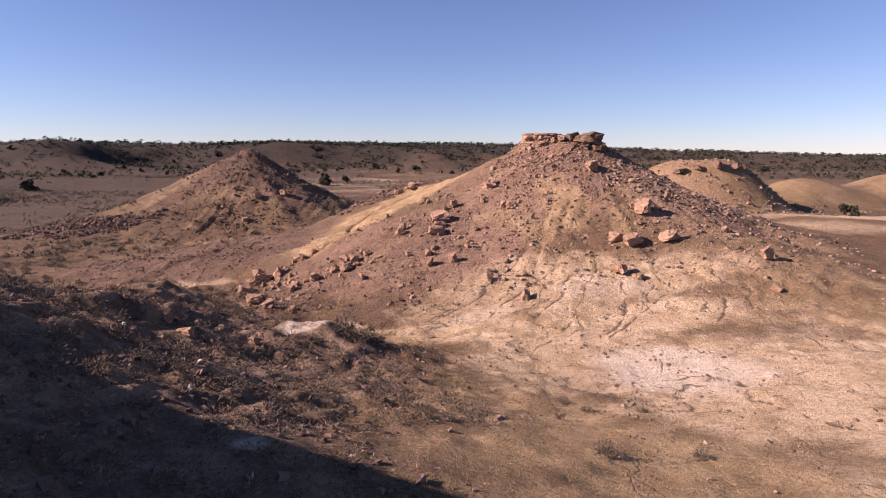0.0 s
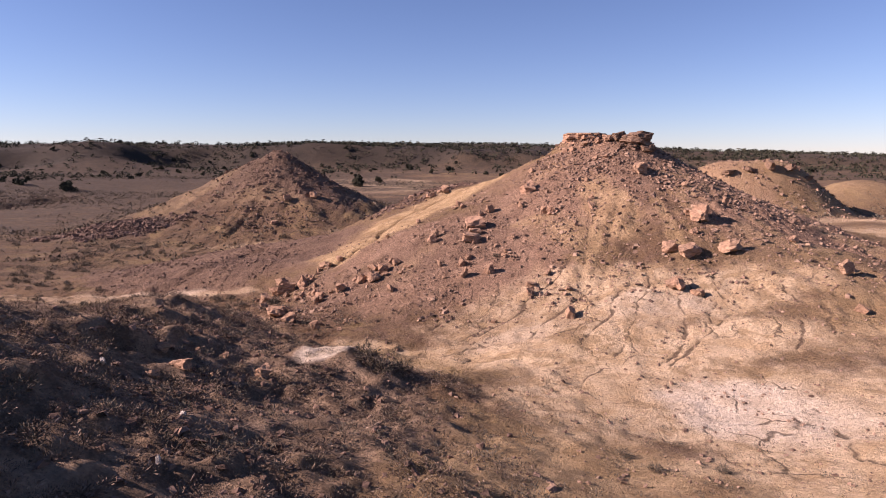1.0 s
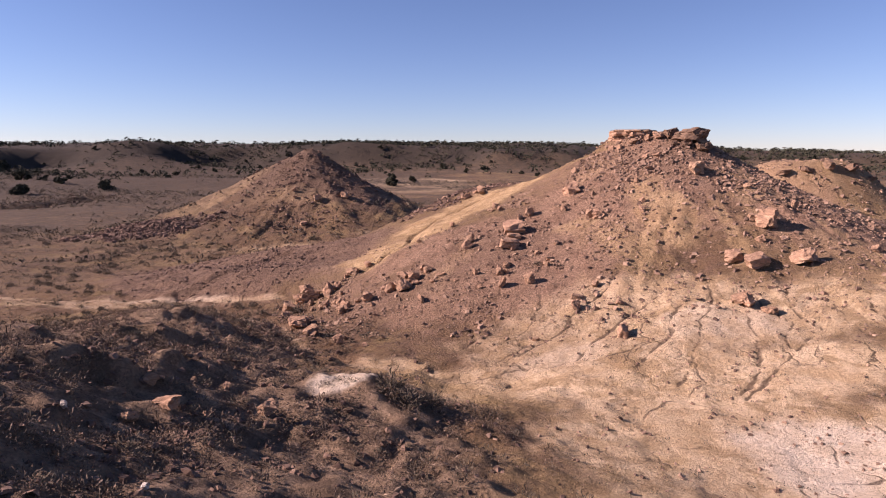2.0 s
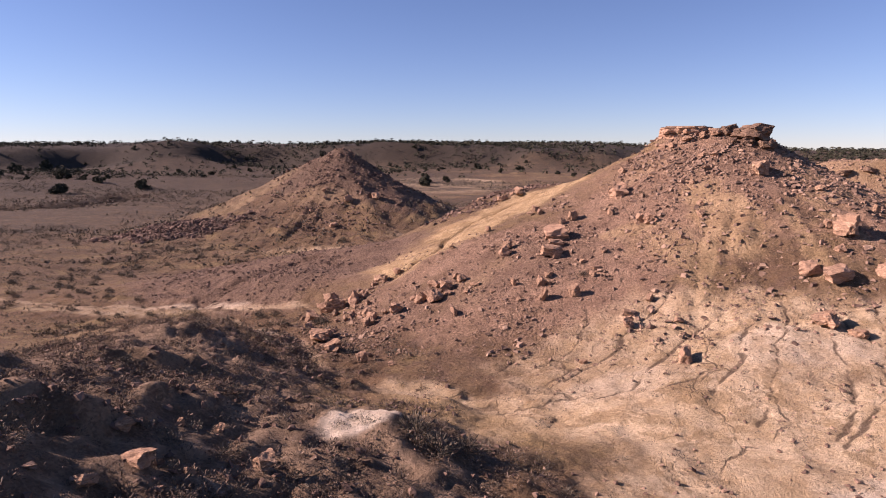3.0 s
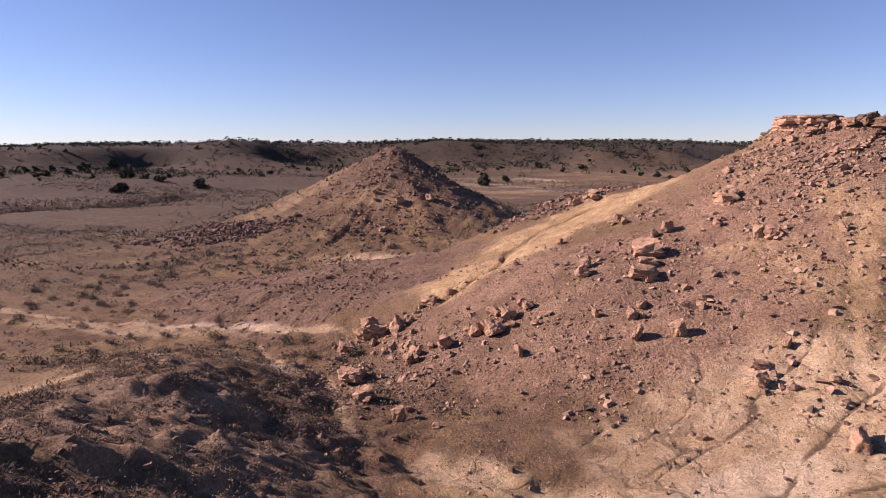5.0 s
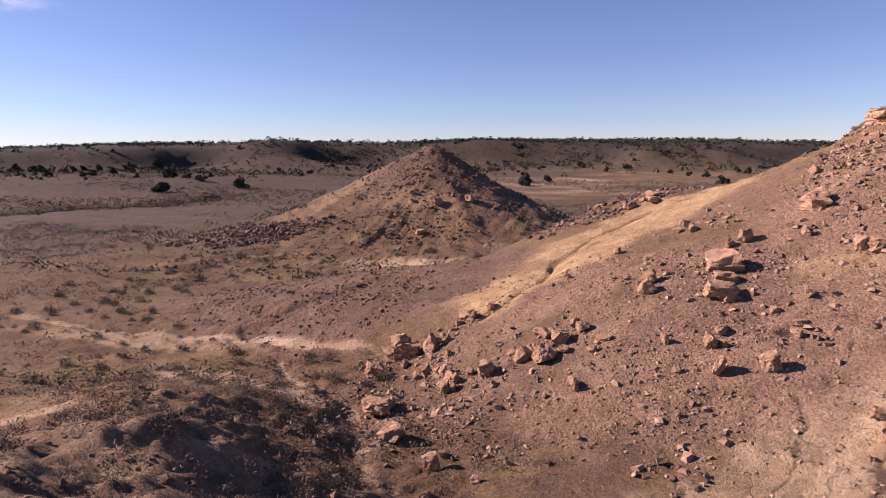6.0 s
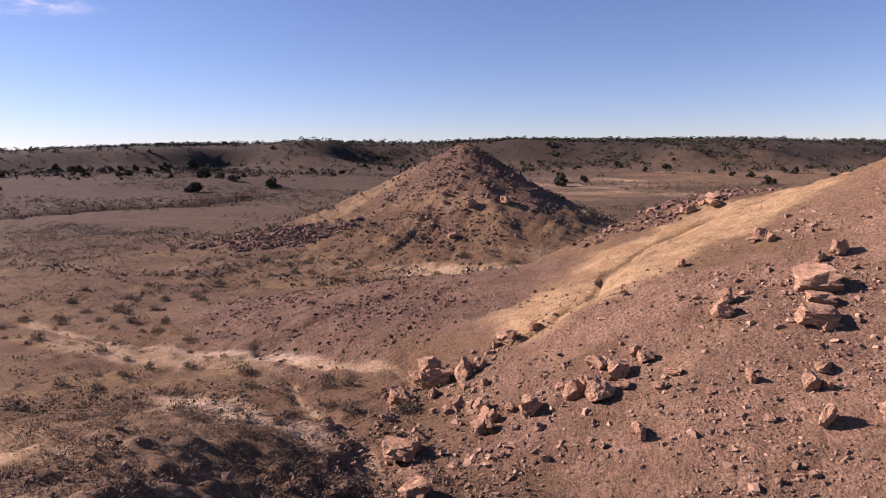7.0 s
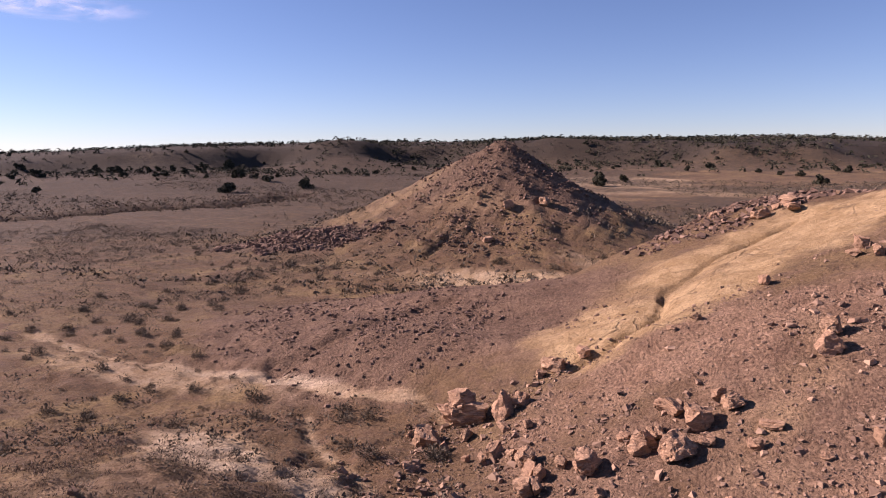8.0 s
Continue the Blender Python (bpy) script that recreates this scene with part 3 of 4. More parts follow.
SLOPE_CLUSTER = [(-6.52, 42.21, 0.75, 0.71), (-6.10, 43.61, 0.65, 0.61), (-6.95, 44.29, 0.41, 0.36), (-5.30, 44.07, 0.70, 0.39), (-5.69, 44.48, 0.45, 0.36), (-7.19, 42.92, 0.39, 0.52), (-7.45, 42.66, 0.51, 0.47), (-8.51, 42.00, 0.81, 0.55), (-10.30, 42.75, 0.54, 0.45), (-9.77, 42.04, 0.35, 0.39), (-10.84, 43.09, 0.37, 0.37), (-4.79, 42.70, 0.25, 0.29), (-4.52, 43.35, 0.51, 0.17), (-5.21, 40.76, 0.31, 0.35), (-9.37, 42.56, 0.44, 0.26)]
field([(x, y, w * 1.2, h * 1.2) for x, y, w, h in SLOPE_CLUSTER] + [(-7.1, 43.3, 0.6, 0.4), (-6.8, 44.1, 0.7, 0.42), (-9.7, 41.6, 0.5, 0.45), (-10.1, 42.2, 0.55, 0.5), (-8.9, 42.9, 0.4, 0.3), (-7.9, 43.3, 0.42, 0.3), (-5.9, 42.9, 0.45, 0.3), (-8.1, 41.2, 0.35, 0.28)], "sand", "broken reddish sandstone block on the rubble slope", "blocks on the lower slope")
UPPER_SLOPE = [(-3.21, 45.77, 0.80, 0.80), (-2.87, 46.90, 0.61, 0.61), (-0.94, 41.01, 0.51, 0.86), (0.68, 41.03, 0.75, 0.75), (-0.96, 42.48, 0.55, 0.59), (-0.62, 43.16, 0.51, 0.37), (-2.37, 42.88, 0.38, 0.52), (-0.54, 42.51, 0.27, 0.36), (2.30, 44.61, 0.52, 0.33), (1.83, 43.29, 0.54, 0.23), (1.59, 42.79, 0.44, 0.31), (4.35, 47.12, 0.51, 0.76), (4.80, 47.02, 0.70, 0.55), (2.89, 49.19, 0.45, 0.50)]
field(UPPER_SLOPE, "sand", "upright brown sandstone block on the stony hillside", "blocks on the upper slope")
UPPER_SMALL = [(0.76, 49.52, 0.69, 0.69), (0.16, 49.26, 0.52, 0.46), (-1.51, 52.31, 0.52, 0.58), (-1.89, 51.58, 0.51, 0.32), (-4.46, 50.68, 0.45, 0.45), (-5.17, 40.60, 0.31, 0.45), (-2.05, 41.27, 0.31, 0.31), (-3.48, 42.33, 0.38, 0.19), (-4.90, 42.79, 0.34, 0.24), (1.18, 44.09, 0.47, 0.28), (-1.20, 51.31, 0.44, 0.38)]
field(UPPER_SMALL, "sand", "small reddish sandstone block on the stony hillside", "blocks on the upper slope")
TABLE_STACK = [(-0.60, 45.0, 1.4, 0.62), (-0.22, 44.94, 0.70, 0.55), (-0.35, 46.21, 0.99, 0.42), (-0.33, 47.1, 1.6, 0.82)]
field(TABLE_STACK, "slab", "flat pink sandstone slab lying on the hillside", "slabs on the hillside")
GULLY_FOOT = [(-10.44, 37.47, 0.98, 0.75), (-8.67, 36.11, 0.61, 0.58), (-12.01, 39.73, 1.11, 0.77), (-9.99, 41.38, 0.62, 0.57), (-9.84, 42.11, 0.41, 0.32), (-5.19, 40.64, 0.28, 0.40), (-6.14, 40.38, 0.28, 0.20), (-7.29, 37.19, 0.25, 0.14), (-7.25, 35.78, 0.29, 0.23), (-7.64, 39.81, 0.28, 0.20), (-8.60, 42.19, 0.80, 0.54), (-11.58, 40.50, 0.35, 0.52)]
field(GULLY_FOOT, "sand", "dark-sided sandstone block beside the dry gully", "blocks beside the gully")
CAP_SLOPE = [(11.40, 49.46, 1.51, 1.03), (13.49, 42.99, 1.09, 1.26), (3.59, 50.84, 1.33, 0.89), (4.07, 53.78, 0.63, 0.47), (4.46, 47.36, 0.47, 0.68), (4.95, 47.11, 0.80, 0.60), (7.64, 47.40, 0.47, 0.40), (7.42, 46.27, 0.65, 0.45), (8.74, 52.56, 0.60, 0.37), (9.38, 52.29, 0.59, 0.44), (8.63, 50.90, 0.72, 0.36), (13.02, 43.74, 0.82, 0.53), (12.72, 41.88, 0.56, 0.39), (7.56, 49.80, 0.42, 0.42), (13.99, 47.91, 0.65, 0.39), (15.93, 45.93, 0.49, 0.55)]
field(CAP_SLOPE, "sand", "large brown sandstone block fallen below the caprock", "fallen blocks")
PALE_APRON = [(4.03, 40.03, 0.57, 0.41), (2.81, 37.99, 0.54, 0.54), (4.66, 34.70, 1.01, 0.67), (11.01, 40.46, 1.10, 0.79), (11.87, 39.85, 1.69, 0.85), (10.43, 36.32, 1.17, 0.75), (11.05, 35.40, 0.79, 0.46), (2.97, 38.90, 0.79, 0.32), (4.98, 37.93, 0.53, 0.23), (0.85, 35.63, 0.43, 0.26)]
field(PALE_APRON, "sand", "orange-brown sandstone block on the pale apron", "blocks on the apron")
EAST_BLOCKS = [(18.72, 36.39, 0.97, 0.91), (14.36, 39.96, 1.42, 0.78), (17.24, 32.49, 0.64, 0.47), (18.42, 41.68, 0.52, 0.44), (10.30, 36.48, 0.98, 0.59), (34.25, 87.13, 1.67, 1.52), (35.60, 85.72, 1.79, 1.19), (32.61, 87.79, 1.38, 1.22)]
field(EAST_BLOCKS, "sand", "brown sandstone block on the eastern slope", "blocks on the eastern slope")
SPUR_BLOCKS = [(-7.47, 20.56, 0.27, 0.23), (-8.02, 22.82, 0.28, 0.24), (-8.51, 18.89, 0.53, 0.27), (-9.22, 20.95, 0.42, 0.35), (-6.40, 21.44, 0.57, 0.39), (-8.14, 19.81, 0.70, 0.32), (-8.76, 22.36, 0.27, 0.27)]
field(SPUR_BLOCKS, "sand", "brown stone block among dark scrub on the near spur", "blocks on the near spur")
CHALK_STONES = [(-8.96, 17.72, 0.20, 0.21), (-5.94, 15.46, 0.20, 0.13), (-5.28, 13.19, 0.10, 0.20), (-2.01, 9.25, 0.07, 0.07)]
field(CHALK_STONES, "chalk", "small whitish stone among dark scrub", "pale stones")
CREST_BLOCKS = [(-3.00, 62.21, 0.94, 0.55), (-4.29, 60.87, 0.93, 0.54), (-2.96, 60.71, 1.06, 0.38), (-3.64, 61.74, 0.47, 0.39), (-0.70, 64.49, 0.65, 0.24), (-1.56, 64.26, 0.49, 0.25), (-6.33, 63.09, 0.68, 0.30), (-3.16, 61.86, 0.78, 0.31)]
field(CREST_BLOCKS, "sand", "tan sandstone slab on the crest of the spur", "crest slabs")
PYRAMID_BLOCKS = [(-28.23, 86.4, 0.67, 0.58), (-27.85, 85.4, 0.67, 0.47), (-28.72, 82.93, 0.74, 0.46), (-25.01, 85.33, 1.3, 1.12), (-24.94, 79.72, 1.03, 0.43), (-21.99, 87.06, 1.12, 0.94)]
field(PYRAMID_BLOCKS, "sand", "dark sandstone block on the pyramid hill", "blocks on the pyramid hill")
BUTTE_BLOCKS = [(x + 1, y + 4.5, 0.65 * w, 0.65 * h) for x, y, w, h in ((33.0, 84.0, 1.7, 1.2), (35.6, 83.6, 1.8, 1.2), (31.5, 85.2, 1.3, 1.0), (33.5, 82.2, 2.6, 1.0), (37.8, 82.0, 2.5, 1.0), (30.5, 89.0, 2.2, 1.6), (33.0, 88.6, 3.2, 1.1), (38.0, 88.4, 4.2, 1.9), (41.0, 88.6, 3.2, 1.6), (35.5, 88.4, 2.4, 1.2), (43.5, 89.0, 2.0, 1.0))]
field(BUTTE_BLOCKS, "cap", "dark caprock block along the far butte's rim", "butte rim blocks")


# caprock on the summit
CAP = "layered brown sandstone caprock on the hilltop"
def ledge(x, y, rx, ry, base, thick, seed):
    """A caprock ledge: beds of stone with ragged rims, each a little wider or narrower than the one below."""
    rnd = random.Random(seed)
    top = new("caprock_ledge")
    z = base
    for i, t in enumerate(thick):
        bm = bmesh.new()
        grow, n = rnd.uniform(0.9, 1.08), 40
        rings = []
        for lift, pull in ((0, 0.97), (t * 0.5, 1.03), (t, 0.98)):
            ring = []
            for j in range(n):
                a = 2 * math.pi * j / n
                w = grow * pull * (1 + 0.26 * noise.noise(Vector((math.cos(a) * 2.2, math.sin(a) * 2.2, seed + i * 3.3))) + 0.22 * noise.noise(Vector((math.cos(a) * 7, math.sin(a) * 7, seed + i + lift))))
                ring.append(bm.verts.new((x + math.cos(a) * rx * w, y + math.sin(a) * ry * w, z + lift + 0.13 * noise.noise(Vector((j * 0.45, i, seed))))))
            rings.append(ring)
        for lo, hi in zip(rings, rings[1:]):
            for j in range(n):
                bm.faces.new((lo[j], lo[(j + 1) % n], hi[(j + 1) % n], hi[j]))
        bm.faces.new(rings[-1])
        bm.faces.new(rings[0][::-1])
        me = bpy.data.meshes.new("bed")
        bm.to_mesh(me)
        bm.free()
        me.materials.append(SANDSTONE)
        bed = new("bed", me)
        bed.parent = top
        z += t * 0.97
    return tagged(top, CAP, "rock ledge")


ledge(8.5, 57.0, 1.75, 1.7, 11.2, (0.3, 0.22, 0.3, 0.18), 4)
ledge(10.5, 56.6, 1.2, 1.2, 11.3, (0.3, 0.25, 0.2), 9)
for x, y, wide, high in ((7.3, 55.0, 0.6, 0.4), (8.2, 54.8, 0.8, 0.45), (9.2, 54.7, 0.6, 0.5), (9.9, 54.6, 0.9, 0.5), (6.8, 55.5, 0.5, 0.35)):
    boulder(x, y, wide, high, "sand", "sandstone block broken from the caprock ledge", "caprock blocks")
boulder(12.2, 53.5, 2.6, 1.25, "cap", "large overhanging brown capstone on the hilltop, its shade put into the colour", "caprock blocks", tilt=5, lift=0.02, turn=8, name="capstone", deep=2.0)
for x, y, wide, high, lift in ((11.2, 53.9, 0.9, 0.6, 0.1), (10.6, 54.3, 0.7, 0.5, 0.1), (11.6, 53.0, 1.0, 0.5, 0.0), (10.8, 53.5, 0.5, 0.4, 0.0), (10.9, 55.0, 1.2, 0.5, 0.1), (12.4, 52.6, 1.0, 0.6, 0.0), (12.9, 53.0, 0.8, 0.6, 0.0)):
    boulder(x, y, wide, high, "cap", "broken brown sandstone block below the caprock", "caprock blocks", lift=lift)


# ---- loose stones, past counting ----
def chips(name, n, area, density, size, seed, material, label, flat=0.55, power=2.2):
    """Many small broken stones in one mesh: density is a function of x and y from 0 to 1."""
    g = np.random.default_rng(seed)
    x0, x1, y0, y1 = area
    pts = np.empty((0, 2))
    while len(pts) < n:
        p = g.uniform((x0, y0), (x1, y1), (n, 2))
        pts = np.vstack([pts, p[g.random(n) < density(p[:, 0], p[:, 1])]])
    pts = pts[:n]
    s = size[0] + (size[1] - size[0]) * g.random(n) ** (power * 3.2)
    cube = np.array([(-1, -1, -1), (1, -1, -1), (1, 1, -1), (-1, 1, -1), (-1, -1, 1), (1, -1, 1), (1, 1, 1), (-1, 1, 1)], float) * 0.5
    faces = np.array([(4, 5, 6, 7), (0, 1, 5, 4), (1, 2, 6, 5), (2, 3, 7, 6), (3, 0, 4, 7)])
    v = cube[None] * g.uniform(0.6, 1.25, (n, 1, 3)) + g.uniform(-0.28, 0.28, (n, 8, 3))
    v[:, 4:, :2] *= g.uniform(0.45, 0.95, (n, 1, 2))
    v = v * (s[:, None, None] * np.array([1, 1, flat]))
    a, tip = g.uniform(0, 2 * np.pi, n), g.normal(0, 0.35, n)
    c, d, ct, st = np.cos(a)[:, None], np.sin(a)[:, None], np.cos(tip)[:, None], np.sin(tip)[:, None]
    vx, vy, vz = v[..., 0], v[..., 1] * ct - v[..., 2] * st, v[..., 1] * st + v[..., 2] * ct
    v = np.stack([vx * c - vy * d, vx * d + vy * c, vz], 2)
    v[..., 0] += pts[:, 0:1]
    v[..., 1] += pts[:, 1:2]
    v[..., 2] += (land(pts[:, 0], pts[:, 1]) + 0.16 * s)[:, None]
    return joined(name, v.reshape(-1, 3), (faces[None] + 8 * np.arange(n)[:, None, None]).reshape(-1, 4), material, label, "stones")


def joined(name, verts, faces, material, label, category, link=True):
    me = bpy.data.meshes.new(name)
    k = faces.shape[1]
    me.vertices.add(len(verts))
    me.vertices.foreach_set("co", verts.ravel())
    me.loops.add(faces.size)
    me.loops.foreach_set("vertex_index", faces.ravel())
    me.polygons.add(len(faces))
    me.polygons.foreach_set("loop_start", np.arange(0, faces.size, k))
    me.update(calc_edges=True)
    me.polygons.foreach_set("use_smooth", np.zeros(len(faces), bool))
    me.materials.append(material)
    if not link:
        return me
    return tagged(new(name, me), label, category, kind="stuff")


def spread(*ovals):
    def inside(x, y):
        e = 0.3 * fbm(x, y, 2.5, 3, 91)
        clump = 0.35 + 0.65 * smooth(-0.3, 0.5, fbm(x, y, 1.8, 3, 92))
        return np.maximum.reduce([w * smooth(1.3, 0.6, oval(x, y, cx, cy, rx, ry, deg) + e) for cx, cy, rx, ry, deg, w in ovals]) * clump
    return inside


def off_patch(inside):
    return lambda x, y: inside(x, y) * smooth(1.0, 1.3, oval(x, y, -5.3, 25.0, 1.4, 0.95, 60))


chips("talus", 16000, (-16, 30, 33, 63), spread((11, 50, 11, 8, 0, 1.0), (1, 45, 12, 6, 25, 0.35), (17, 44, 10, 9, 0, 0.7), (-11, 42, 4.5, 5, 30, 0.9), (-6, 43, 5, 3, 0, 0.8), (3, 40, 8, 5, 0, 0.35)), (0.03, 0.26), 11, RUBBLE, "loose brown sandstone rubble on the hillside", power=2.6)
chips("slope_pebbles", 9000, (-15, 6, 37, 53), spread((-5, 44, 9, 7, 20, 1.0), (-10, 41.5, 4, 4, 0, 1.0)), (0.025, 0.13), 20, RUBBLE, "small pebbles strewn over the lower slope")
chips("summit_rubble", 5000, (2, 22, 44, 60), spread((10.5, 53.5, 6, 4, 0, 1.0), (15, 50, 6, 4, -30, 0.9)), (0.05, 0.30), 12, RUBBLE, "coarse brown rubble below the caprock", power=1.7)
chips("bank_rubble", 6000, (-34, -8, 44, 66), spread((-18, 52.5, 4, 4.0, -10, 1.0), (-22, 55, 10, 6, -14, 0.4)), (0.03, 0.2), 13, DARK_RUBBLE, "purplish rubble on the maroon bank")
chips("rubble_heap", 8000, (-60, -36, 76, 88), spread((-46, 80.8, 7.4, 3.0, 8, 1.0)), (0.12, 0.48), 14, DARK_RUBBLE, "low heap of dark maroon rubble on the flat", power=1.2)
chips("pyramid_rubble", 9000, (-48, -8, 76, 110), spread((-27, 93, 11, 10, 0, 1.0), (-30, 82, 10, 4, 0, 0.5)), (0.05, 0.34), 15, DARK_RUBBLE, "brown rubble on the pyramid hill", power=1.8)
chips("spur_rubble", 10000, (-22, 2, 5, 40), off_patch(spread((-9, 20, 9, 10, 0, 1.0), (-6, 10, 6, 6, 0, 1.0), (-13, 31, 5, 7, -20, 0.8))), (0.025, 0.2), 16, DARK_RUBBLE, "dark stones on the near spur")
chips("apron_gravel", 6500, (-6, 26, 12, 42), spread((10, 36, 13, 6, 0, 0.8), (12, 24, 14, 10, 0, 0.5)), (0.025, 0.15), 17, RUBBLE, "sparse gravel on the pale apron")
chips("crest_rubble", 2500, (-14, 8, 58, 72), spread((-3, 65, 7, 2.2, 35, 1.0)), (0.06, 0.36), 18, DARK_RUBBLE, "reddish rubble along the spur's crest", power=1.5)
chips("butte_rubble", 1800, (18, 58, 74, 100), spread((37, 91, 14, 8, 0, 1.0)), (0.1, 0.45), 19, RUBBLE, "rubble on the far butte", power=1.7)


# ---- plants ----
def twig_material(name, a, b, c):
    k = Nodes(name, 0.9)
    t = k.random(True)
    col = k.mix(k.band(t, 0.0, 0.6), a, b)
    return k.finish(k.mix(k.band(t, 0.7, 1.0), col, c))


SAGE = twig_material("sagebrush_leaf", (0.060, 0.050, 0.036), (0.115, 0.092, 0.066), (0.20, 0.16, 0.112))
BARK = twig_material("dry_bark", (0.09, 0.065, 0.05), (0.15, 0.11, 0.085), (0.20, 0.155, 0.12))
STRAW = twig_material("dry_grass", (0.26, 0.185, 0.10), (0.38, 0.28, 0.15), (0.46, 0.36, 0.21))
DARK_SCRUB = twig_material("dark_scrub_leaf", (0.052, 0.037, 0.027), (0.135, 0.094, 0.066), (0.33, 0.24, 0.175))
JUNIPER = twig_material("juniper_leaf", (0.026, 0.027, 0.018), (0.043, 0.043, 0.027), (0.065, 0.060, 0.038))


def blades(g, n, spread_r, high, thick, core=0.25):
    """n thin slivers that fan out in a dome of radius spread_r: corner points (n, 4, 3)."""
    a, rise = g.uniform(0, 2 * np.pi, n), g.uniform(0.0, 1.0, n)
    flat = np.sqrt(1 - rise * rise)
    way = np.stack([np.cos(a) * flat * spread_r, np.sin(a) * flat * spread_r, rise * high], 1)
    start = g.uniform(core, 0.92, n)
    stop = start + g.uniform(0.14, 0.34, n)
    root, tip = way * start[:, None], way * stop[:, None]
    bend = g.normal(0, 0.11, (n, 3)) * spread_r
    side = np.cross(way, g.normal(size=(n, 3)))
    side = side / (np.linalg.norm(side, axis=1)[:, None] + 1e-9) * thick * g.uniform(0.6, 1.5, n)[:, None]
    mid = (root + tip) / 2 + bend
    return np.stack([root, mid - side, tip + bend, mid + side], 1)


def leaf_mesh(name, quads, material):
    n = len(quads)
    return joined(name, quads.reshape(-1, 3), np.arange(4 * n).reshape(n, 4), material, "", "", link=False)


def sagebrush(seed):
    """A low dry bush: bent stems and a dome of thin grey twigs."""
    g = np.random.default_rng(seed)
    base = new("sagebrush")
    stems = new("stems", leaf_mesh("stems", blades(g, 60, 0.42, 0.40, 0.007, core=0.0), BARK))
    stems.parent = base
    tagged(stems, kind="stuff")
    leaves = new("foliage", leaf_mesh("foliage", blades(g, 330, 0.46, 0.52, 0.015, core=0.2), SAGE))
    leaves.parent = base
    tagged(leaves, kind="stuff")
    return tagged(base, "dry grey-brown sagebrush on the desert floor", "shrub", "sagebrush on the flat")


def tube(bm, a, b, ra, rb, sides=6):
    a, b = Vector(a), Vector(b)
    q = (b - a).to_track_quat("Z", "Y")
    rings = []
    for p, r in ((a, ra), (b, rb)):
        rings.append([bm.verts.new(p + q @ Vector((r * math.cos(2 * math.pi * i / sides), r * math.sin(2 * math.pi * i / sides), 0))) for i in range(sides)])
    for i in range(sides):
        bm.faces.new((rings[0][i], rings[0][(i + 1) % sides], rings[1][(i + 1) % sides], rings[1][i]))


def juniper(seed):
    """A one-metre-wide juniper: forked tapering trunk and a ragged crown of small sprays."""
    g = np.random.default_rng(seed)
    base = new("juniper")
    bm = bmesh.new()
    tube(bm, (0, 0, -0.1), (0.03, 0.02, 0.2), 0.07, 0.05)
    quads = []
    for i in range(11):
        a, out, up = g.uniform(0, 6.28), g.uniform(0.05, 0.38), g.uniform(0.12, 0.58)
        c = np.array([math.cos(a) * out, math.sin(a) * out, up])
        tube(bm, (0.03, 0.02, 0.15), tuple(c), 0.032, 0.008)
        m = 60
        u = g.normal(size=(m, 3))
        u /= np.linalg.norm(u, axis=1)[:, None]
        p = c + u * (g.uniform(0.10, 0.17) * g.random((m, 1)) ** 0.4) * np.array([1.15, 1.15, 0.9])
        p[:, 2] = np.maximum(p[:, 2], 0.04)
        e1, e2 = g.normal(size=(m, 3)) * 0.035, g.normal(size=(m, 3)) * 0.035
        quads.append(np.stack([p - e1, p - e2, p + e1 * 1.3, p + e2], 1))
    me = bpy.data.meshes.new("trunk")
    bm.to_mesh(me)
    bm.free()
    me.materials.append(BARK)
    trunk = new("trunk", me)
    trunk.parent = base
    crown = new("crown", leaf_mesh("crown", np.concatenate(quads), JUNIPER))
    crown.parent = base
    return tagged(base, "small dark green juniper tree on the desert floor", "tree", "junipers")


def stand(models, rows, seed, sink=0.03):
    """Copies of the models at rows of x, y, width; the first rows take the models themselves."""
    dice = random.Random(seed)
    for i, (x, y, wide) in enumerate(rows):
        m = pose(x, y, float(land(x, y)) - sink * wide, 0, 0, dice.uniform(0, 360)) @ Matrix.Diagonal((wide, wide, wide * dice.uniform(0.8, 1.1), 1))
        if i < len(models):
            models[i].matrix_world = m
        else:
            ob = copy_thing(models[i % len(models)], m)
            ob.matrix_world = m


JUNIPERS = [juniper(s) for s in (1, 2, 3, 4)]
west = [(-126, 158, 5.0), (-118, 181, 3.6), (-139, 190, 3.8), (-166, 209, 3.8), (-171, 212, 3.6), (-221, 204, 4.6), (-214, 212, 4.0), (-217, 220, 3.8), (-222, 173, 5.0), (-238, 208, 4.5), (-229, 207, 4.4), (-198, 187, 3.8), (-186, 190, 3.1), (-186, 194, 3.5), (-213, 223, 4.0), (-198, 222, 3.5), (-212, 239, 4.5), (-206, 248, 6.0), (-155, 196, 5.7), (-149, 197, 3.2), (-136, 188, 3.7), (-142, 285, 3.0), (-168, 136, 3.0), (-115, 178, 4.5), (-265, 195, 4.7)]
north = [(-41, 219, 4.5), (-34, 218, 3.4), (16, 223, 4.5), (8, 250, 2.5), (13, 246, 3.1), (24, 263, 3.4), (27, 261, 3.4), (34, 282, 2.9), (-38, 203, 4.1), (-13, 274, 3.8), (-31, 288, 4.7), (49.5, 79, 2.7)]
tree_dice = np.random.default_rng(8)
rim = []
while len(rim) < 110:
    az, r = math.radians(tree_dice.uniform(-62, 36)), tree_dice.uniform(235, 400)
    x, y = r * math.sin(az), 10 + r * math.cos(az)
    if abs(math.hypot(x + 28, y - 94)) > 40:
        rim.append((x, y, tree_dice.uniform(1.6, 3.4)))
stand(JUNIPERS, west + north + rim, 3)


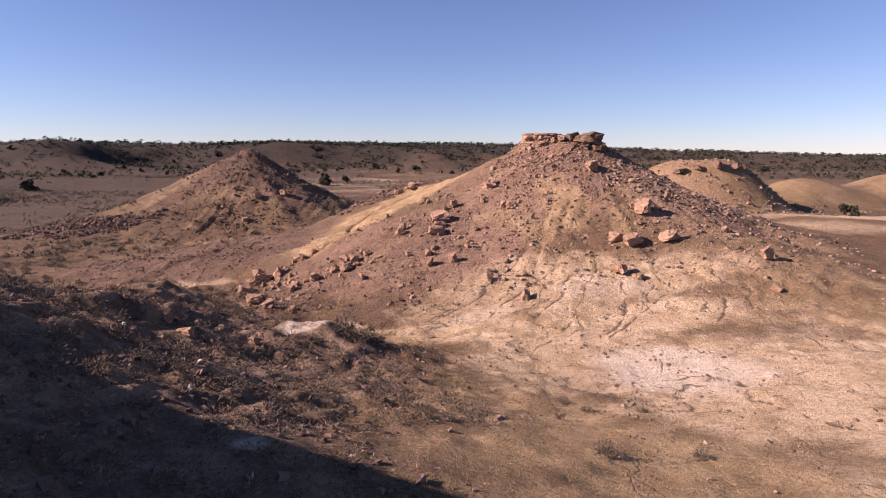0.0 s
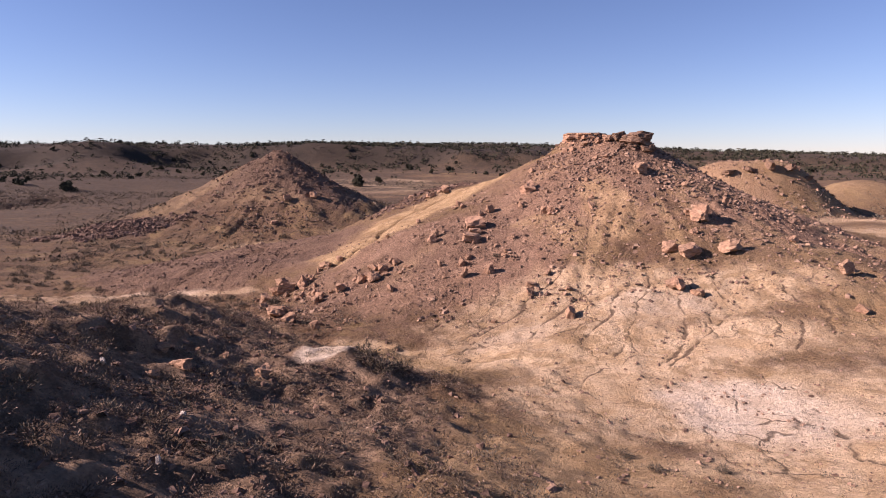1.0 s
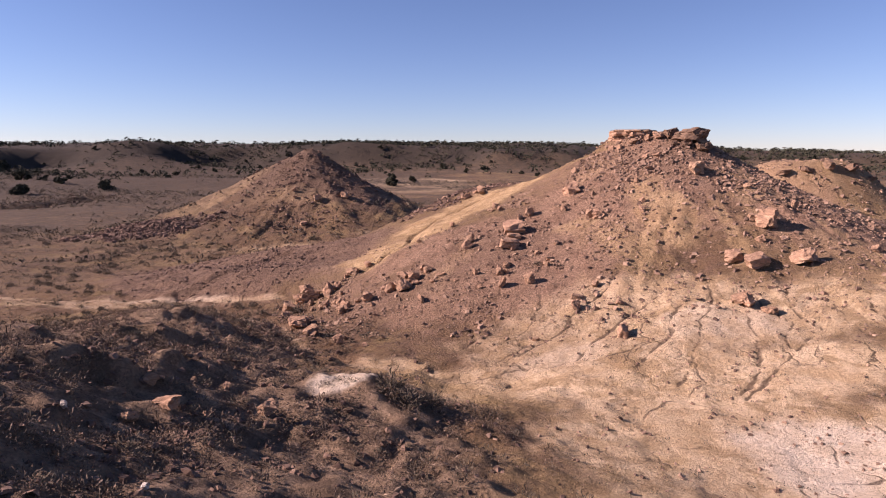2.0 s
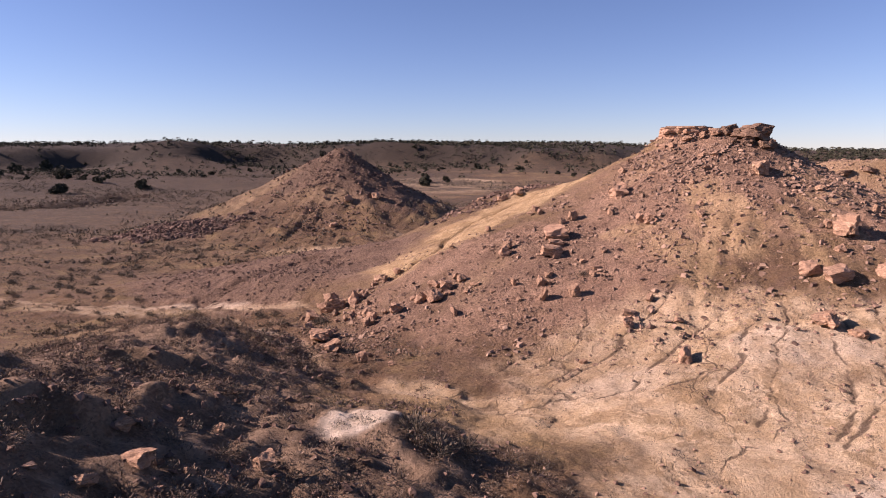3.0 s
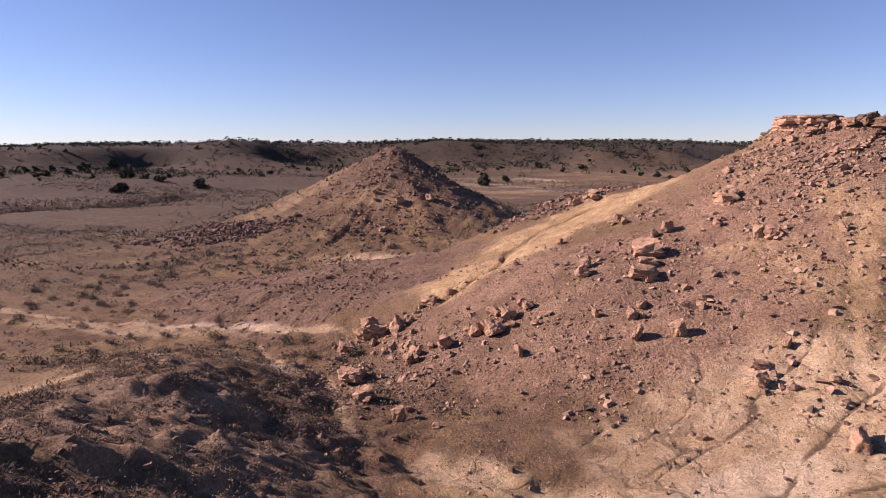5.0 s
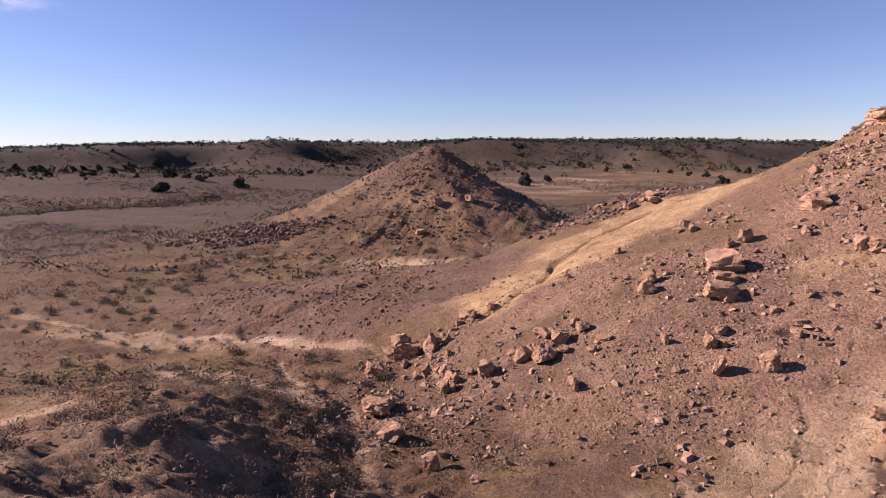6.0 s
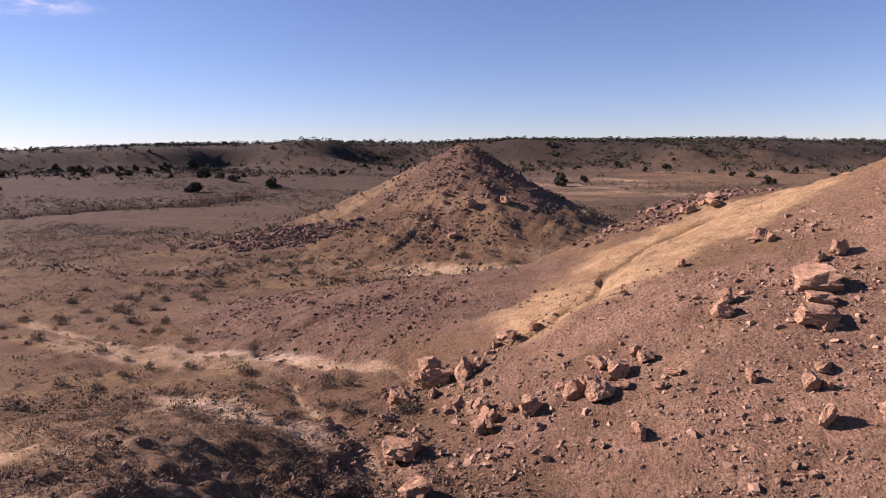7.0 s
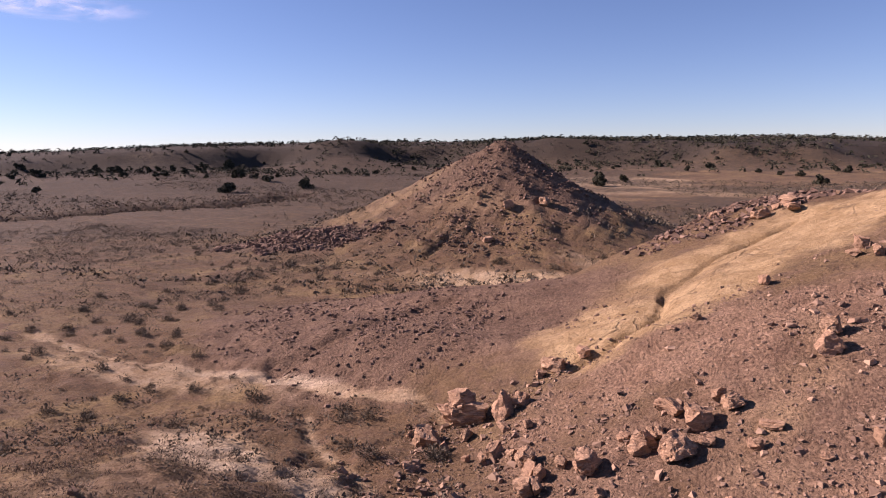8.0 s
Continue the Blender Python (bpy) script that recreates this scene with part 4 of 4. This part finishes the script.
def cover(name, n, area, density, size, seed, material, label, category, n_blades, shape=(0.5, 0.45, 0.02), per=8):
    """Uncounted small plants in one mesh: n plants, each a shrunken copy of one of a few models."""
    g = np.random.default_rng(seed)
    x0, x1, y0, y1 = area
    pts = np.empty((0, 2))
    while len(pts) < n:
        p = g.uniform((x0, y0), (x1, y1), (n, 2))
        pts = np.vstack([pts, p[g.random(n) < density(p[:, 0], p[:, 1])]])
    pts = pts[:n]
    models = np.stack([blades(g, n_blades, shape[0], shape[1], shape[2], core=0.35) for _ in range(per)])
    q = models[g.integers(0, per, n)] * (size[0] + (size[1] - size[0]) * g.random(n) ** 1.8)[:, None, None, None]
    a = g.uniform(0, 2 * np.pi, n)
    c, s = np.cos(a)[:, None, None], np.sin(a)[:, None, None]
    q = np.stack([q[..., 0] * c - q[..., 1] * s, q[..., 0] * s + q[..., 1] * c, q[..., 2]], 3)
    q[..., 0] += pts[:, 0][:, None, None]
    q[..., 1] += pts[:, 1][:, None, None]
    q[..., 2] += (land(pts[:, 0], pts[:, 1]) - 0.01)[:, None, None]
    return joined(name, q.reshape(-1, 3), np.arange(q.size // 3).reshape(-1, 4), material, label, category)


def wooded(x, y):
    r = np.hypot(x, y - 10)
    return smooth(225, 310, r) * smooth(480, 420, r) * (0.2 + 0.85 * smooth(-0.2, 0.5, fbm(x, y, 45, 3, 95)))


cover("far_junipers", 12000, (-460, 380, 100, 500), wooded, (1.2, 3.8), 41, JUNIPER, "scattered dark junipers on the far plateau", "trees", 9, (0.5, 0.50, 0.28))

# sagebrush on the flat: counted ones near the path, the rest as cover
SAGES = [sagebrush(s) for s in (11, 12, 13, 14)]
sage_dice = np.random.default_rng(9)
near_sage = [(-28.5, 42.0, 0.8), (-27.3, 42.7, 0.75), (-27.8, 44.5, 0.7), (-21.2, 44.8, 0.75), (-17.8, 45.6, 0.9), (-17.1, 46.0, 0.7), (-25.8, 46.5, 0.85), (-22.6, 46.5, 0.9), (-31.7, 46.8, 0.8), (-39.8, 51.1, 0.8), (-38.3, 57.9, 0.9), (-39.5, 65.1, 0.9), (-18.3, 46.3, 0.9), (-38.8, 64.0, 0.9), (-26.5, 42.1, 0.8), (-24.5, 41.4, 0.8), (-16.3, 43.6, 0.8), (-15.2, 42.9, 0.9), (-3.8, 24.6, 1.3), (-3.2, 24.2, 1.1), (-2.6, 24.8, 0.9), (4.6, 19.0, 0.5), (6.3, 19.0, 0.55), (4.0, 20.0, 0.6), (6.4, 14.6, 0.6), (3.9, 14.0, 0.7), (1.1, 43.0, 0.6)]
while len(near_sage) < 300:
    x, y = sage_dice.uniform(-62, -12), sage_dice.uniform(38, 82)
    bank = oval(x, y, -20.5, 54.5, 11, 6.5, -12)
    if bank > 1.1 and float(broad(x, y)) < 1.3 and float(fbm(x, y, 9, 2, 96)) > -0.25:
        near_sage.append((x, y, 0.3 + 0.65 * sage_dice.random() ** 1.5))
stand(SAGES, near_sage, 4)


def flats(x, y):
    open_floor = smooth(2.2, 0.8, broad(x, y)) * smooth(1.0, 1.3, oval(x, y, -20.5, 54.5, 11, 6.5, -12)) * smooth(1.0, 1.25, oval(x, y, -46, 80.8, 8, 3.5, 8))
    return open_floor * (0.2 + 0.8 * smooth(-0.3, 0.4, fbm(x, y, 8, 3, 97)))


def floor_far(x, y):
    return smooth(6.5, 4.0, broad(x, y)) * smooth(-0.25, 0.4, fbm(x * 0.5, y, 24, 3, 98))


def along_arroyo(x, y):
    return smooth(9, 3, line_dist(x, y, ARROYO)[0])


cover("arroyo_brush", 1600, (-195, -90, 78, 160), along_arroyo, (0.8, 2.2), 49, DARK_SCRUB, "dark brush lining the dry arroyo", "shrubs", 12, (0.5, 0.5, 0.10))
cover("low_scrub", 11500, (-100, -6, 36, 95), flats, (0.16, 0.78), 42, SAGE, "low grey scrub scattered over the flat", "shrubs", 15, (0.5, 0.50, 0.062))
cover("distant_scrub", 11000, (-240, 60, 62, 250), floor_far, (0.5, 1.7), 43, SAGE, "dark low scrub on the valley floor", "shrubs", 10, (0.5, 0.45, 0.12))
cover("east_scrub", 700, (14, 80, 14, 110), lambda x, y: 0.6 + 0 * x, (0.2, 0.7), 44, SAGE, "scattered scrub on the pale flat", "shrubs", 26, (0.5, 0.42, 0.03))
cover("spur_scrub", 4200, (-24, 2, 4, 41), off_patch(spread((-9, 19.5, 9, 9.5, 0, 1.0), (-6.5, 10.5, 5.5, 6.5, 0, 1.0), (-5, 24, 5, 4, -10, 0.9), (-4, 19.5, 4.5, 7, -8, 1.0), (-13, 31, 5.5, 8, -20, 0.9), (-17, 37, 6, 4.2, -40, 0.9))), (0.16, 0.70), 45, DARK_SCRUB, "dark dry scrub covering the near spur", "shrubs", 46, (0.5, 0.42, 0.018))
cover("spur_sage", 900, (-24, 3, 9, 41), spread((-9, 19.5, 10, 9.5, 0, 1.0), (-5, 24, 6, 4, -10, 0.9), (-13, 31, 6, 9, -20, 0.9), (-17.5, 38.5, 5, 4, -30, 1.0)), (0.2, 0.75), 46, SAGE, "pale dry brush on the near spur", "shrubs", 70, (0.5, 0.50, 0.018))
cover("dry_grass", 12000, (-62, 12, 6, 66), lambda x, y: np.maximum(0.7 * flats(x, y), spread((3, 15, 7, 8, 0, 1.0), (-2, 30, 4, 3, 0, 0.5))(x, y)), (0.08, 0.30), 47, STRAW, "sparse straw-coloured dry grass tufts", "grass", 7, (0.6, 0.8, 0.035))
cover("apron_tufts", 4200, (-4, 24, 6, 40), spread((8, 18, 11, 11, 0, 1.0), (10, 33, 11, 6, 0, 0.7)), (0.06, 0.34), 50, SAGE, "tiny dry tufts on the pale apron", "shrubs", 12, (0.5, 0.42, 0.05))
cover("slope_brush", 900, (-14, 24, 30, 50), spread((5, 40, 14, 8, 20, 1.0)), (0.12, 0.5), 48, SAGE, "small dry tufts on the hillside", "shrubs", 22, (0.5, 0.45, 0.02))


# ---- a thin wisp of cloud, high and far off ----
def wisp():
    k = Nodes("lit_cloud_vapour", 1.0)
    p = k.local()
    soft = k.band(k.noise(k.scaled(p, (0.006, 0.006, 0.022)), 1.0, 6, 0.6, 0.6), 0.38, 0.68)
    see = k.calc("MULTIPLY", k.attr("body"), soft)
    k.bsdf.inputs["Base Color"].default_value = (0.9, 0.86, 0.88, 1)
    # emission stands in for sunlight scattered in the vapour
    k.bsdf.inputs["Emission Color"].default_value = (0.95, 0.85, 0.92, 1)
    k.bsdf.inputs["Emission Strength"].default_value = 0.45
    k.put(k.calc("MULTIPLY", see, 0.75), k.bsdf.inputs["Alpha"])
    n, m = 48, 20
    u, v = np.meshgrid(np.linspace(-1, 1, n), np.linspace(-1, 1, m))
    place = Vector((-5.7, 27.1, 9.9)) + Vector((-0.800, 0.569, 0.191)) * 2600
    across, up = Vector((0.578, 0.816, 0.0)), Vector((0.17, -0.12, 0.978))
    verts = np.array(place) + (u[..., None] * 330 * np.array(across)) + (v[..., None] * 50 * np.array(up))
    i = (np.arange(m - 1)[:, None] * n + np.arange(n - 1)[None, :]).ravel()
    me = joined("cloud", verts.reshape(-1, 3), np.stack([i, i + 1, i + 1 + n, i + n], 1), k.mat, "", "", link=False)
    me.attributes.new("body", "FLOAT", "POINT").data.foreach_set("value", np.clip(1.2 - np.sqrt(u ** 2 + v ** 2) * 1.2, 0, 1).ravel().astype(np.float32))
    ob = tagged(new("cloud_backdrop", me), "thin pinkish-white wisp of cloud", "cloud", kind="structure")
    return ob


wisp()
